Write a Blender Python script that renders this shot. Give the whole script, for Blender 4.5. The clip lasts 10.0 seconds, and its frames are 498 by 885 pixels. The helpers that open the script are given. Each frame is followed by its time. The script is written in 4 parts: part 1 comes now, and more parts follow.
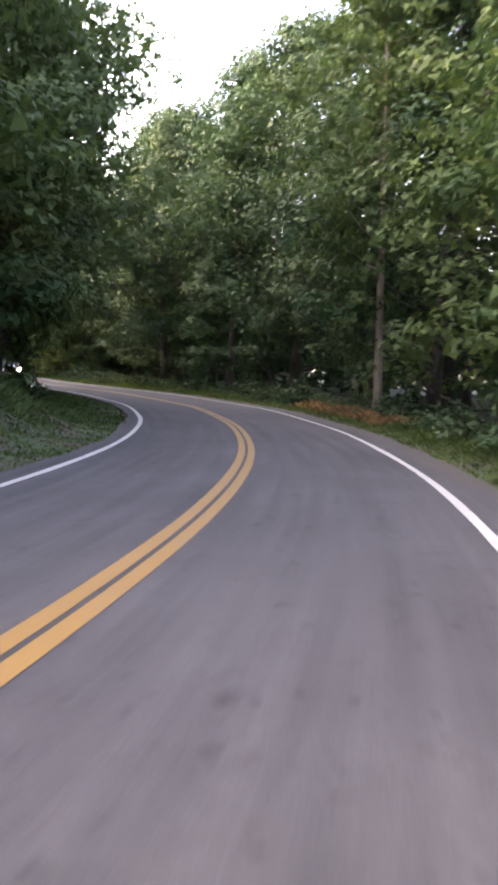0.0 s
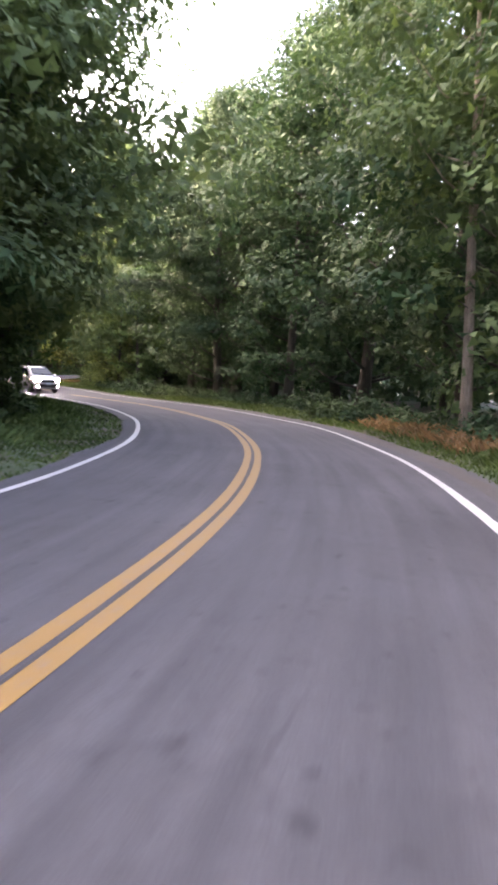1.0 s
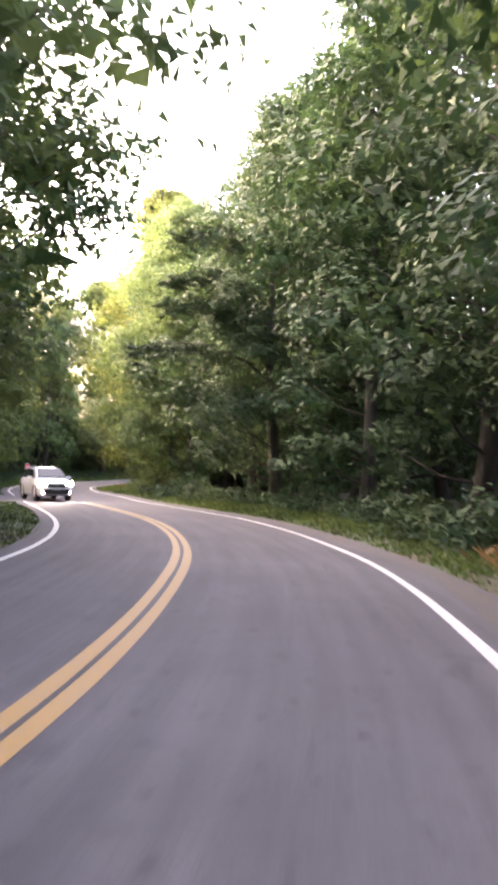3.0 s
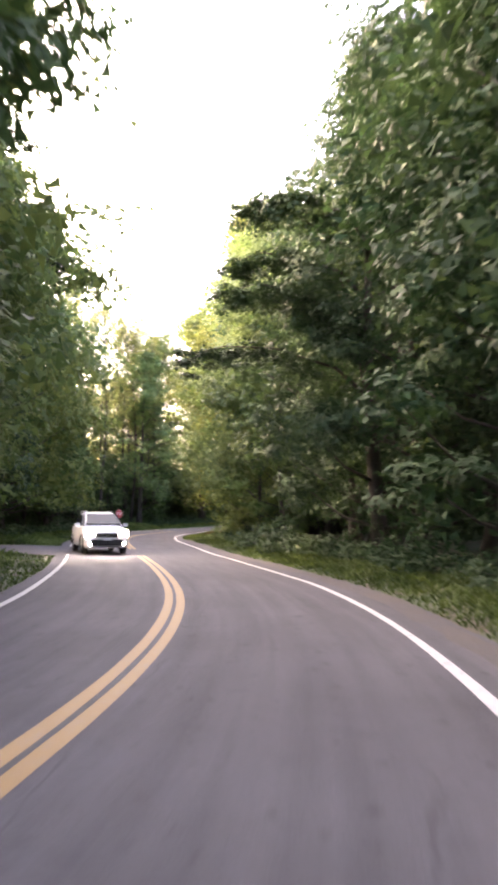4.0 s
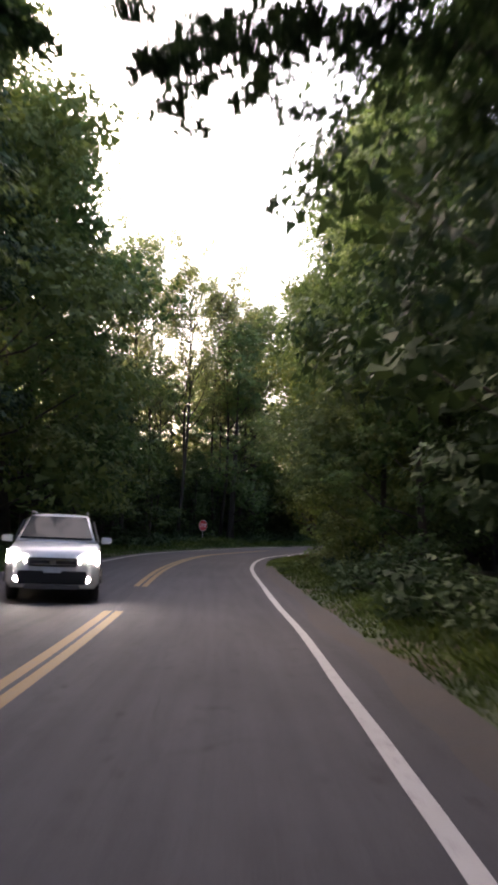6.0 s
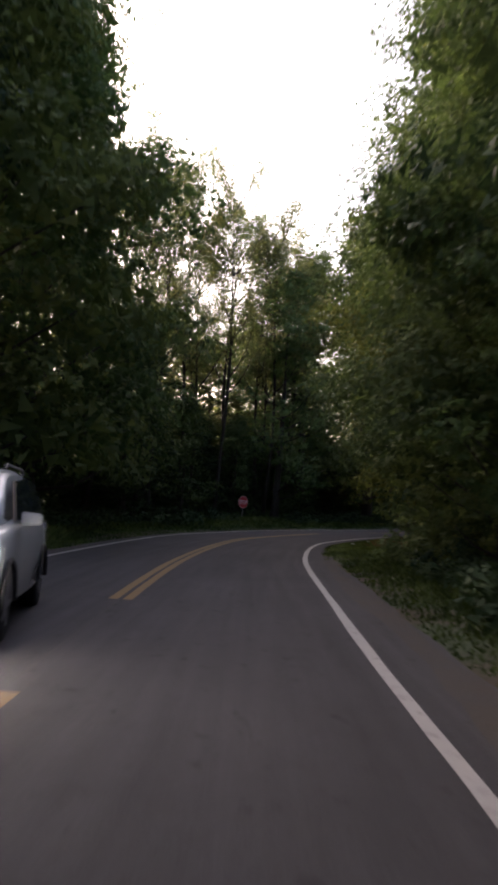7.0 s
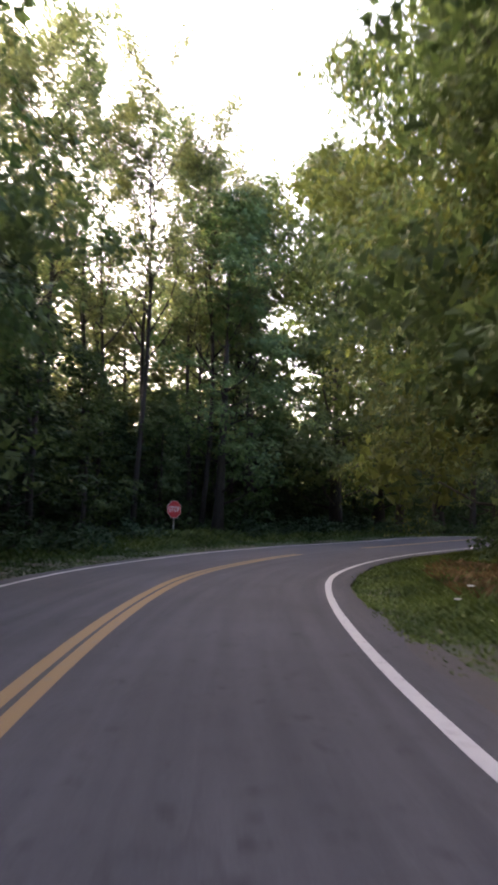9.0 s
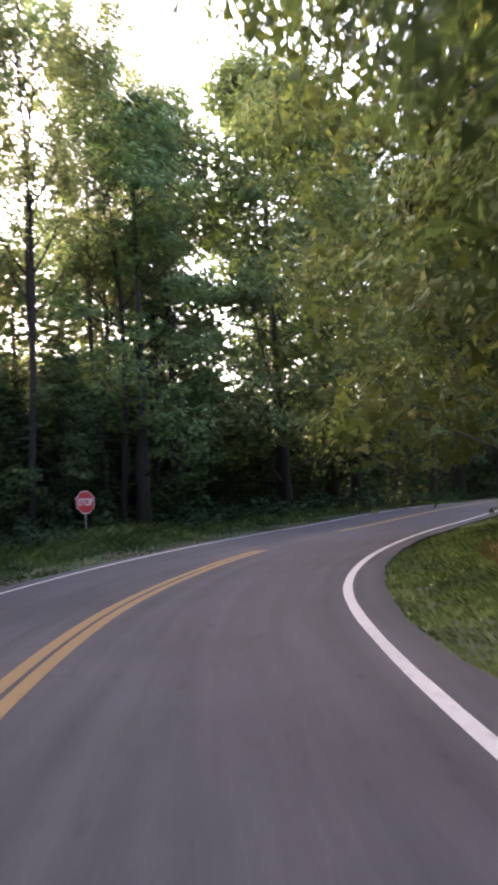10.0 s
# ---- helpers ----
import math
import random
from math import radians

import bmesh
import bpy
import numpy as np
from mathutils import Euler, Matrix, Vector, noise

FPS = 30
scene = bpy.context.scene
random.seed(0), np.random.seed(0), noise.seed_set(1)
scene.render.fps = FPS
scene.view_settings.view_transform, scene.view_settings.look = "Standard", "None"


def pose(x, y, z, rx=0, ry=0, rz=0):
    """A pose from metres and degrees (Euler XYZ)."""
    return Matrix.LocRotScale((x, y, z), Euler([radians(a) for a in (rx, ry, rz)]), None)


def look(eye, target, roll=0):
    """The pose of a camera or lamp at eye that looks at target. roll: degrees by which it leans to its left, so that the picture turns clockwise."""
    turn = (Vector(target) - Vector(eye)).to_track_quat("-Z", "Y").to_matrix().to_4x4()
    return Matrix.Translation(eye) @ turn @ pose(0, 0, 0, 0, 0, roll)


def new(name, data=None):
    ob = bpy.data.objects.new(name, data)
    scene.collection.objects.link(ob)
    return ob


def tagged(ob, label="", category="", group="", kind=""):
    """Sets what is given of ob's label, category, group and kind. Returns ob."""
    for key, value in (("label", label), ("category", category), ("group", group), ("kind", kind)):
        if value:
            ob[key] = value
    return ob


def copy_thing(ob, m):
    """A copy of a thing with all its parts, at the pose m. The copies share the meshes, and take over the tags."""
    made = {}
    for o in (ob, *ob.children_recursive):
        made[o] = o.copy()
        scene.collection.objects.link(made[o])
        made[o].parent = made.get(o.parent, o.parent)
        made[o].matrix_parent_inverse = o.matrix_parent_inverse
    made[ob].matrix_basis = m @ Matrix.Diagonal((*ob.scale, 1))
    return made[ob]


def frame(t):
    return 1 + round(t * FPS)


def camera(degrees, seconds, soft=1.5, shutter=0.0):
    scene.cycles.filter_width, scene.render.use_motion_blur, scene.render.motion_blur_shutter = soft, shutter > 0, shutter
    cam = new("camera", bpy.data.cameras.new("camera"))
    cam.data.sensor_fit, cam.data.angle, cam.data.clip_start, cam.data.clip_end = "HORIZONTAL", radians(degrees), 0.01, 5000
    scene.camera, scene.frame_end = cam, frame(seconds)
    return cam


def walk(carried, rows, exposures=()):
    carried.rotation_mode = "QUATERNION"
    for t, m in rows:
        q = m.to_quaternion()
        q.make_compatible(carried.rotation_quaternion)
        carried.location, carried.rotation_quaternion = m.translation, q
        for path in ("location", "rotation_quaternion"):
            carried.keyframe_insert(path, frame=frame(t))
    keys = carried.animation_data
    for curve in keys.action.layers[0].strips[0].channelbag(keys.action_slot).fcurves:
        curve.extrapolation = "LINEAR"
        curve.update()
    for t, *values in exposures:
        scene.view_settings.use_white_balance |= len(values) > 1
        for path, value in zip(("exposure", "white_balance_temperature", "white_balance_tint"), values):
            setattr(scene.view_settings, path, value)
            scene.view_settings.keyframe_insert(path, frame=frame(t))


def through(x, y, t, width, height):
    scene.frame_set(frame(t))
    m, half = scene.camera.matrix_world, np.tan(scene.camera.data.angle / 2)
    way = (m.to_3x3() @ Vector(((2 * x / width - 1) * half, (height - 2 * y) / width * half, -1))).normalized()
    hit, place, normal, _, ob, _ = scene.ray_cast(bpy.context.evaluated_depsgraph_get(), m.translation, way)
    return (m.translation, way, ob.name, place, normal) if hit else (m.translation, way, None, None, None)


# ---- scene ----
cam = camera(33.84, 10.0, 3.4, 0.5)
PATH = [
    (0.0, (1.884, 0.155, 1.36), (-1.052, 9.665, 0.39), 2.5),
    (0.5, (1.383, 4.054, 1.206), (-2.117, 13.372, 0.236), 2.84),
    (1.0, (0.77, 7.73, 1.1), (-3.145, 16.894, 0.264), 2.52),
    (1.5, (0.039, 10.989, 1.035), (-4.04, 20.079, 0.18), 2.64),
    (2.0, (-0.771, 14.199, 0.973), (-5.127, 23.171, 0.249), 2.3),
    (3.5, (-4.684, 25.325, 0.838), (-10.416, 33.48, 1.629), 0.67),
    (4.0, (-6.714, 29.236, 0.831), (-13.086, 36.89, 1.729), 0.34),
    (4.5, (-8.988, 33.212, 0.825), (-15.933, 40.319, 1.946), -1.12),
    (5.0, (-11.653, 36.907, 0.776), (-18.801, 43.829, 1.775), -3.64),
    (5.5, (-14.486, 39.925, 0.771), (-21.838, 46.634, 1.736), 0.44),
    (6.0, (-17.656, 42.884, 0.767), (-25.117, 49.456, 1.835), 2.1),
    (7.5, (-27.302, 50.735, 0.674), (-35.225, 56.798, 1.365), 3.83),
    (8.0, (-30.242, 52.936, 0.666), (-37.967, 59.242, 1.422), 2.66),
    (8.5, (-33.367, 55.223, 0.711), (-40.857, 61.794, 1.559), 2.27),
    (9.0, (-36.56, 57.79, 0.741), (-43.777, 64.652, 1.65), 1.49),
    (9.5, (-39.695, 60.515, 0.744), (-46.66, 67.662, 1.384), -1.72),
    (10.0, (-42.598, 63.256, 0.748), (-49.151, 70.777, 1.446), -3.49),
]
EXPOSURES = [(0, 4.35, 7200, 21), (1, 4.9, 7250, 24), (1.5, 4.92, 7250, 26), (2, 5.18, 7250, 27), (3.5, 5.2, 7650, 26), (4.5, 4.4, 7300, 24), (5, 4.1, 7150, 22), (5.5, 3.95, 7000, 21), (6, 3.15, 6950, 22), (7.3, 2.1, 6850, 21), (8, 2.45, 6650, 21), (8.5, 3.5, 6550, 22), (9, 3.6, 6600, 24), (9.5, 4.15, 6600, 25), (10, 4.15, 6600, 25)]
walk(cam, [(t, look(e, a, r)) for t, e, a, r in PATH], EXPOSURES)

# ---------------------------------------------------------------- light and air
SUN_TURN = radians(-98)    # the sun stands behind thin cloud
SUN_EL = radians(31)
world = bpy.data.worlds.new("evening_sky")
scene.world = world
world.use_nodes = True
wn = world.node_tree
wn.nodes.clear()
sky = wn.nodes.new("ShaderNodeTexSky")
sky.sky_type = "NISHITA"
sky.sun_disc = False
sky.sun_elevation = SUN_EL
sky.sun_rotation = SUN_TURN
sky.air_density = 1.0
sky.dust_density = 9.0
sky.ozone_density = 1.0
wbg = wn.nodes.new("ShaderNodeBackground")
wbg.inputs["Strength"].default_value = 0.15
wout = wn.nodes.new("ShaderNodeOutputWorld")
wn.links.new(sky.outputs[0], wbg.inputs[0])
wn.links.new(wbg.outputs[0], wout.inputs[0])
sun_data = bpy.data.lights.new("sun", "SUN")
sun_data.energy = 0.2
sun_data.angle = radians(35)
sun_data.color = (1.0, 0.92, 0.8)
sun = new("sun", sun_data)
# sky rotation runs clockwise from +y: the sun's way in the plan
sun_dir = Vector((math.sin(SUN_TURN) * math.cos(SUN_EL), math.cos(SUN_TURN) * math.cos(SUN_EL), math.sin(SUN_EL)))
sun.matrix_world = look(sun_dir * 80, (0, 0, 0))


# ---------------------------------------------------------------- materials
def nodes_of(name):
    m = bpy.data.materials.new(name)
    m.use_nodes = True
    nt = m.node_tree
    return m, nt, nt.nodes["Principled BSDF"], nt.nodes["Material Output"]


def ramp(nt, stops, fac):
    r = nt.nodes.new("ShaderNodeValToRGB")
    while len(r.color_ramp.elements) < len(stops):
        r.color_ramp.elements.new(0.5)
    for e, (p, c) in zip(r.color_ramp.elements, stops):
        e.position = p
        e.color = (*c, 1)
    nt.links.new(fac, r.inputs[0])
    return r.outputs[0]


def noise_tex(nt, scale, detail=4, rough=0.6, coord="Object", stretch=None):
    tc = nt.nodes.new("ShaderNodeTexCoord")
    out = tc.outputs[coord]
    if stretch:
        mp = nt.nodes.new("ShaderNodeMapping")
        mp.inputs["Scale"].default_value = stretch
        nt.links.new(out, mp.inputs[0])
        out = mp.outputs[0]
    n = nt.nodes.new("ShaderNodeTexNoise")
    n.inputs["Scale"].default_value = scale
    n.inputs["Detail"].default_value = detail
    n.inputs["Roughness"].default_value = rough
    nt.links.new(out, n.inputs["Vector"])
    return n.outputs["Fac"]


def mix(nt, kind, fac, a, b):
    m = nt.nodes.new("ShaderNodeMix")
    m.data_type = "RGBA"
    m.blend_type = kind
    for sock, val in ((m.inputs[0], fac), (m.inputs[6], a), (m.inputs[7], b)):
        if isinstance(val, bpy.types.NodeSocket):
            nt.links.new(val, sock)
        elif isinstance(val, tuple):
            sock.default_value = (*val, 1)
        else:
            sock.default_value = val
    return m.outputs[2]


def bump(nt, bsdf, height, strength=0.3, dist=0.02):
    b = nt.nodes.new("ShaderNodeBump")
    b.inputs["Strength"].default_value = strength
    b.inputs["Distance"].default_value = dist
    nt.links.new(height, b.inputs["Height"])
    nt.links.new(b.outputs[0], bsdf.inputs["Normal"])


def plain(name, color, rough=0.5, metal=0.0, spread=0.12, scale=6.0, coat=0.0):
    m, nt, b, _ = nodes_of(name)
    n = noise_tex(nt, scale)
    lo = tuple(c * (1 - spread) for c in color)
    hi = tuple(min(1, c * (1 + spread)) for c in color)
    nt.links.new(ramp(nt, [(0.3, lo), (0.7, hi)], n), b.inputs["Base Color"])
    b.inputs["Roughness"].default_value = rough
    b.inputs["Metallic"].default_value = metal
    b.inputs["Coat Weight"].default_value = coat
    return m


def glow(name, color, strength):
    m, nt, b, _ = nodes_of(name)
    b.inputs["Base Color"].default_value = (*color, 1)
    b.inputs["Emission Color"].default_value = (*color, 1)
    b.inputs["Emission Strength"].default_value = strength
    b.inputs["Roughness"].default_value = 0.2
    return m


def glass_mat(name, color=(0.02, 0.025, 0.03)):
    m, nt, b, _ = nodes_of(name)
    b.inputs["Base Color"].default_value = (*color, 1)
    b.inputs["Roughness"].default_value = 0.05
    b.inputs["IOR"].default_value = 1.15
    b.inputs["Specular IOR Level"].default_value = 0.3
    return m


def asphalt_mat():
    m, nt, b, _ = nodes_of("asphalt")
    grit = noise_tex(nt, 90, 3, 0.7)
    fine = noise_tex(nt, 14, 5, 0.65)
    wide = noise_tex(nt, 0.35, 4, 0.6)
    base = ramp(nt, [(0.25, (0.0388, 0.0380, 0.0430)), (0.75, (0.0585, 0.0577, 0.0648))], wide)
    base = mix(nt, "MULTIPLY", 0.55, base, ramp(nt, [(0.3, (0.55, 0.55, 0.55)), (0.7, (1.2, 1.2, 1.2))], fine))
    base = mix(nt, "MULTIPLY", 0.5, base, ramp(nt, [(0.32, (0.45, 0.45, 0.45)), (0.65, (1.35, 1.33, 1.3))], grit))
    # wheel tracks: two paler, worn bands in each lane, along the uv's cross-road axis
    uv = nt.nodes.new("ShaderNodeTexCoord")
    sep = nt.nodes.new("ShaderNodeSeparateXYZ")
    nt.links.new(uv.outputs["UV"], sep.inputs[0])
    stretched = nt.nodes.new("ShaderNodeMapping")
    stretched.inputs["Scale"].default_value = (3.0, 0.12, 1)
    nt.links.new(uv.outputs["UV"], stretched.inputs[0])
    streak = nt.nodes.new("ShaderNodeTexNoise")
    streak.inputs["Scale"].default_value = 1.3
    streak.inputs["Detail"].default_value = 4
    nt.links.new(stretched.outputs[0], streak.inputs["Vector"])
    base = mix(nt, "MULTIPLY", 0.6, base, ramp(nt, [(0.33, (0.62, 0.62, 0.64)), (0.66, (1.22, 1.2, 1.18))], streak.outputs["Fac"]))
    stain = noise_tex(nt, 1.7, 6, 0.75)
    base = mix(nt, "MULTIPLY", 0.5, base, ramp(nt, [(0.28, (0.5, 0.5, 0.52)), (0.42, (1, 1, 1))], stain))
    spot = noise_tex(nt, 5.5, 3, 0.5)
    base = mix(nt, "MULTIPLY", 0.7, base, ramp(nt, [(0.27, (0.35, 0.35, 0.36)), (0.36, (1, 1, 1))], spot))
    # hairline cracks, sealed here and there
    bent = nt.nodes.new("ShaderNodeMapping")
    bent.inputs["Scale"].default_value = (0.9, 0.3, 1)
    nt.links.new(uv.outputs["UV"], bent.inputs[0])
    wobble = nt.nodes.new("ShaderNodeTexNoise")
    wobble.inputs["Scale"].default_value = 3.0
    wobble.inputs["Detail"].default_value = 4
    nt.links.new(bent.outputs[0], wobble.inputs["Vector"])
    shift = nt.nodes.new("ShaderNodeVectorMath")
    shift.operation = "MULTIPLY_ADD"
    shift.inputs[1].default_value = (0.35, 0.35, 0.35)
    nt.links.new(wobble.outputs["Color"], shift.inputs[0])
    nt.links.new(bent.outputs[0], shift.inputs[2])
    cell = nt.nodes.new("ShaderNodeTexVoronoi")
    cell.feature = "DISTANCE_TO_EDGE"
    cell.inputs["Scale"].default_value = 0.55
    nt.links.new(shift.outputs[0], cell.inputs["Vector"])
    line = ramp(nt, [(0.003, (0.62, 0.62, 0.63)), (0.011, (1, 1, 1))], cell.outputs["Distance"])
    gone = ramp(nt, [(0.52, (0, 0, 0)), (0.66, (0.8, 0.8, 0.8))], wide)
    base = mix(nt, "MULTIPLY", gone, base, line)
    nt.links.new(base, b.inputs["Base Color"])
    nt.links.new(ramp(nt, [(0.3, (0.78, 0.78, 0.78)), (0.7, (0.95, 0.95, 0.95))], fine), b.inputs["Roughness"])
    b.inputs["Specular IOR Level"].default_value = 0.25
    bump(nt, b, grit, 0.35, 0.006)
    return m


def dirt_mat():
    """Earth and grit washed over the asphalt's edge, thin in places."""
    m, nt, b, _ = nodes_of("shoulder_dirt")
    grit = noise_tex(nt, 60, 4, 0.7)
    wide = noise_tex(nt, 1.1, 5, 0.7)
    c = ramp(nt, [(0.3, (0.027, 0.023, 0.02)), (0.7, (0.056, 0.046, 0.039))], grit)
    c = mix(nt, "MIX", ramp(nt, [(0.4, (0, 0, 0)), (0.62, (1, 1, 1))], wide), c, (0.036, 0.033, 0.033))
    nt.links.new(c, b.inputs["Base Color"])
    b.inputs["Roughness"].default_value = 0.95
    bump(nt, b, grit, 0.5, 0.01)
    return m


def paint_mat(name, color):
    m, nt, b, _ = nodes_of(name)
    worn = noise_tex(nt, 9, 6, 0.75)
    grit = noise_tex(nt, 80, 3, 0.7)
    c = mix(nt, "MULTIPLY", 0.4, color, ramp(nt, [(0.3, (0.6, 0.6, 0.6)), (0.7, (1.1, 1.1, 1.1))], grit))
    c = mix(nt, "MIX", ramp(nt, [(0.3, (0.75, 0.75, 0.75)), (0.46, (0.04, 0.04, 0.04))], worn), c, (0.09, 0.08, 0.08))
    nt.links.new(c, b.inputs["Base Color"])
    b.inputs["Roughness"].default_value = 0.7
    bump(nt, b, grit, 0.3, 0.004)
    return m


def ground_mat():
    m, nt, b, _ = nodes_of("forest_floor")
    wide = noise_tex(nt, 0.5, 5, 0.65)
    fine = noise_tex(nt, 9, 5, 0.7)
    litter = ramp(nt, [(0.3, (0.025, 0.018, 0.011)), (0.7, (0.06, 0.04, 0.025))], fine)
    moss = ramp(nt, [(0.3, (0.016, 0.03, 0.01)), (0.7, (0.038, 0.06, 0.02))], fine)
    c = mix(nt, "MIX", ramp(nt, [(0.42, (0, 0, 0)), (0.58, (1, 1, 1))], wide), moss, litter)
    nt.links.new(c, b.inputs["Base Color"])
    b.inputs["Roughness"].default_value = 0.95
    bump(nt, b, fine, 0.6, 0.05)
    return m


def leaf_mat(name, dark, mid, light, through=0.35):
    m, nt, b, out = nodes_of(name)
    geo = nt.nodes.new("ShaderNodeNewGeometry")
    info = nt.nodes.new("ShaderNodeObjectInfo")
    dark, light = (tuple((a + b) / 2 for a, b in zip(c, mid)) for c in (dark, light))
    col = ramp(nt, [(0.0, dark), (0.55, mid), (1.0, light)], geo.outputs["Random Per Island"])
    hue = ramp(nt, [(0.0, (0.78, 0.95, 0.9)), (0.5, (1, 1, 1)), (1.0, (1.1, 1.04, 0.88))], info.outputs["Random"])
    col = mix(nt, "MULTIPLY", 1.0, col, hue)
    patch = noise_tex(nt, 0.8, 3, 0.6)
    col = mix(nt, "MULTIPLY", 0.85, col, ramp(nt, [(0.33, (0.5, 0.58, 0.55)), (0.67, (1.5, 1.42, 1.2))], patch))
    nt.links.new(col, b.inputs["Base Color"])
    b.inputs["Roughness"].default_value = 0.65
    b.inputs["Specular IOR Level"].default_value = 0.06
    tr = nt.nodes.new("ShaderNodeBsdfTranslucent")
    warm = mix(nt, "MULTIPLY", 1.0, col, (1.15, 1.25, 0.8))
    nt.links.new(warm, tr.inputs[0])
    ms = nt.nodes.new("ShaderNodeMixShader")
    ms.inputs[0].default_value = through
    nt.links.new(b.outputs[0], ms.inputs[1])
    nt.links.new(tr.outputs[0], ms.inputs[2])
    nt.links.new(ms.outputs[0], out.inputs[0])
    return m


def bark_mat(name, lo, hi):
    m, nt, b, _ = nodes_of(name)
    n = noise_tex(nt, 7, 6, 0.7, stretch=(3.0, 3.0, 0.5))
    nt.links.new(ramp(nt, [(0.3, lo), (0.7, hi)], n), b.inputs["Base Color"])
    b.inputs["Roughness"].default_value = 0.9
    bump(nt, b, n, 0.8, 0.03)
    return m


M = dict(
    asphalt=asphalt_mat(),
    yellow=paint_mat("yellow_road_paint", (0.178, 0.093, 0.011)),
    white=paint_mat("white_road_paint", (0.36, 0.345, 0.338)),
    ground=ground_mat(),
    dirt=dirt_mat(),
    grass=leaf_mat("grass", (0.03, 0.048, 0.02), (0.05, 0.076, 0.031), (0.095, 0.115, 0.052), 0.3),
    lush=leaf_mat("lush_grass", (0.062, 0.09, 0.036), (0.092, 0.126, 0.05), (0.132, 0.165, 0.072), 0.25),
    leaf_olive=leaf_mat("olive_leaves", (0.058, 0.074, 0.034), (0.09, 0.108, 0.05), (0.135, 0.15, 0.073), 0.38),
    leaf_lime=leaf_mat("light_green_leaves", (0.054, 0.078, 0.038), (0.084, 0.114, 0.056), (0.13, 0.157, 0.083), 0.32),
    # pale and greyed: backlight and haze put into the leaf colour
    leaf_hazy=leaf_mat("haze_paled_leaves", (0.085, 0.098, 0.058), (0.13, 0.143, 0.088), (0.18, 0.19, 0.12), 0.5),
    dry=leaf_mat("dry_weeds", (0.11, 0.07, 0.042), (0.17, 0.1, 0.062), (0.24, 0.155, 0.1), 0.25),
    leaf=leaf_mat("leaves", (0.033, 0.055, 0.030), (0.054, 0.084, 0.042), (0.090, 0.120, 0.060), 0.26),
    leaf_deep=leaf_mat("deep_leaves", (0.022, 0.04, 0.025), (0.034, 0.057, 0.034), (0.06, 0.086, 0.047), 0.18),
    leaf_pale=leaf_mat("pale_leaves", (0.072, 0.101, 0.053), (0.105, 0.141, 0.072), (0.158, 0.189, 0.099), 0.34),
    bark=bark_mat("bark", (0.012, 0.010, 0.008), (0.045, 0.037, 0.031)),
    bark_pale=bark_mat("pale_bark", (0.09, 0.073, 0.058), (0.25, 0.2, 0.165)),
    car_white=plain("white_car_paint", (0.62, 0.625, 0.63), 0.25, 0, 0.03, 2, 0.6),
    car_dark=plain("dark_red_car_paint", (0.13, 0.014, 0.015), 0.25, 0, 0.06, 2, 0.6),
    seam=plain("bitumen", (0.016, 0.015, 0.016), 0.8, 0, 0.4, 4),
    trim=plain("black_trim", (0.012, 0.012, 0.013), 0.5),
    grey=plain("grey_trim", (0.12, 0.12, 0.125), 0.5),
    chrome=plain("bright_metal", (0.6, 0.6, 0.62), 0.18, 1.0, 0.05),
    rubber=plain("tyre_rubber", (0.018, 0.018, 0.019), 0.85),
    rim=plain("alloy_rim", (0.42, 0.43, 0.45), 0.3, 0.9),
    glass=glass_mat("car_glass"),
    plate=plain("pale_plate", (0.62, 0.64, 0.66), 0.45),
    head=glow("headlight_glow", (1.0, 0.95, 0.85), 48.0),
    brake=glow("brake_light_glow", (1.0, 0.04, 0.02), 2.2),
    sign_red=plain("sign_red", (0.56, 0.045, 0.045), 0.42, 0, 0.1, 5),
    sign_white=plain("sign_white", (0.72, 0.68, 0.67), 0.42, 0, 0.06, 5),
    galv=plain("galvanised_steel", (0.34, 0.34, 0.32), 0.6, 0.4, 0.2, 12),
)


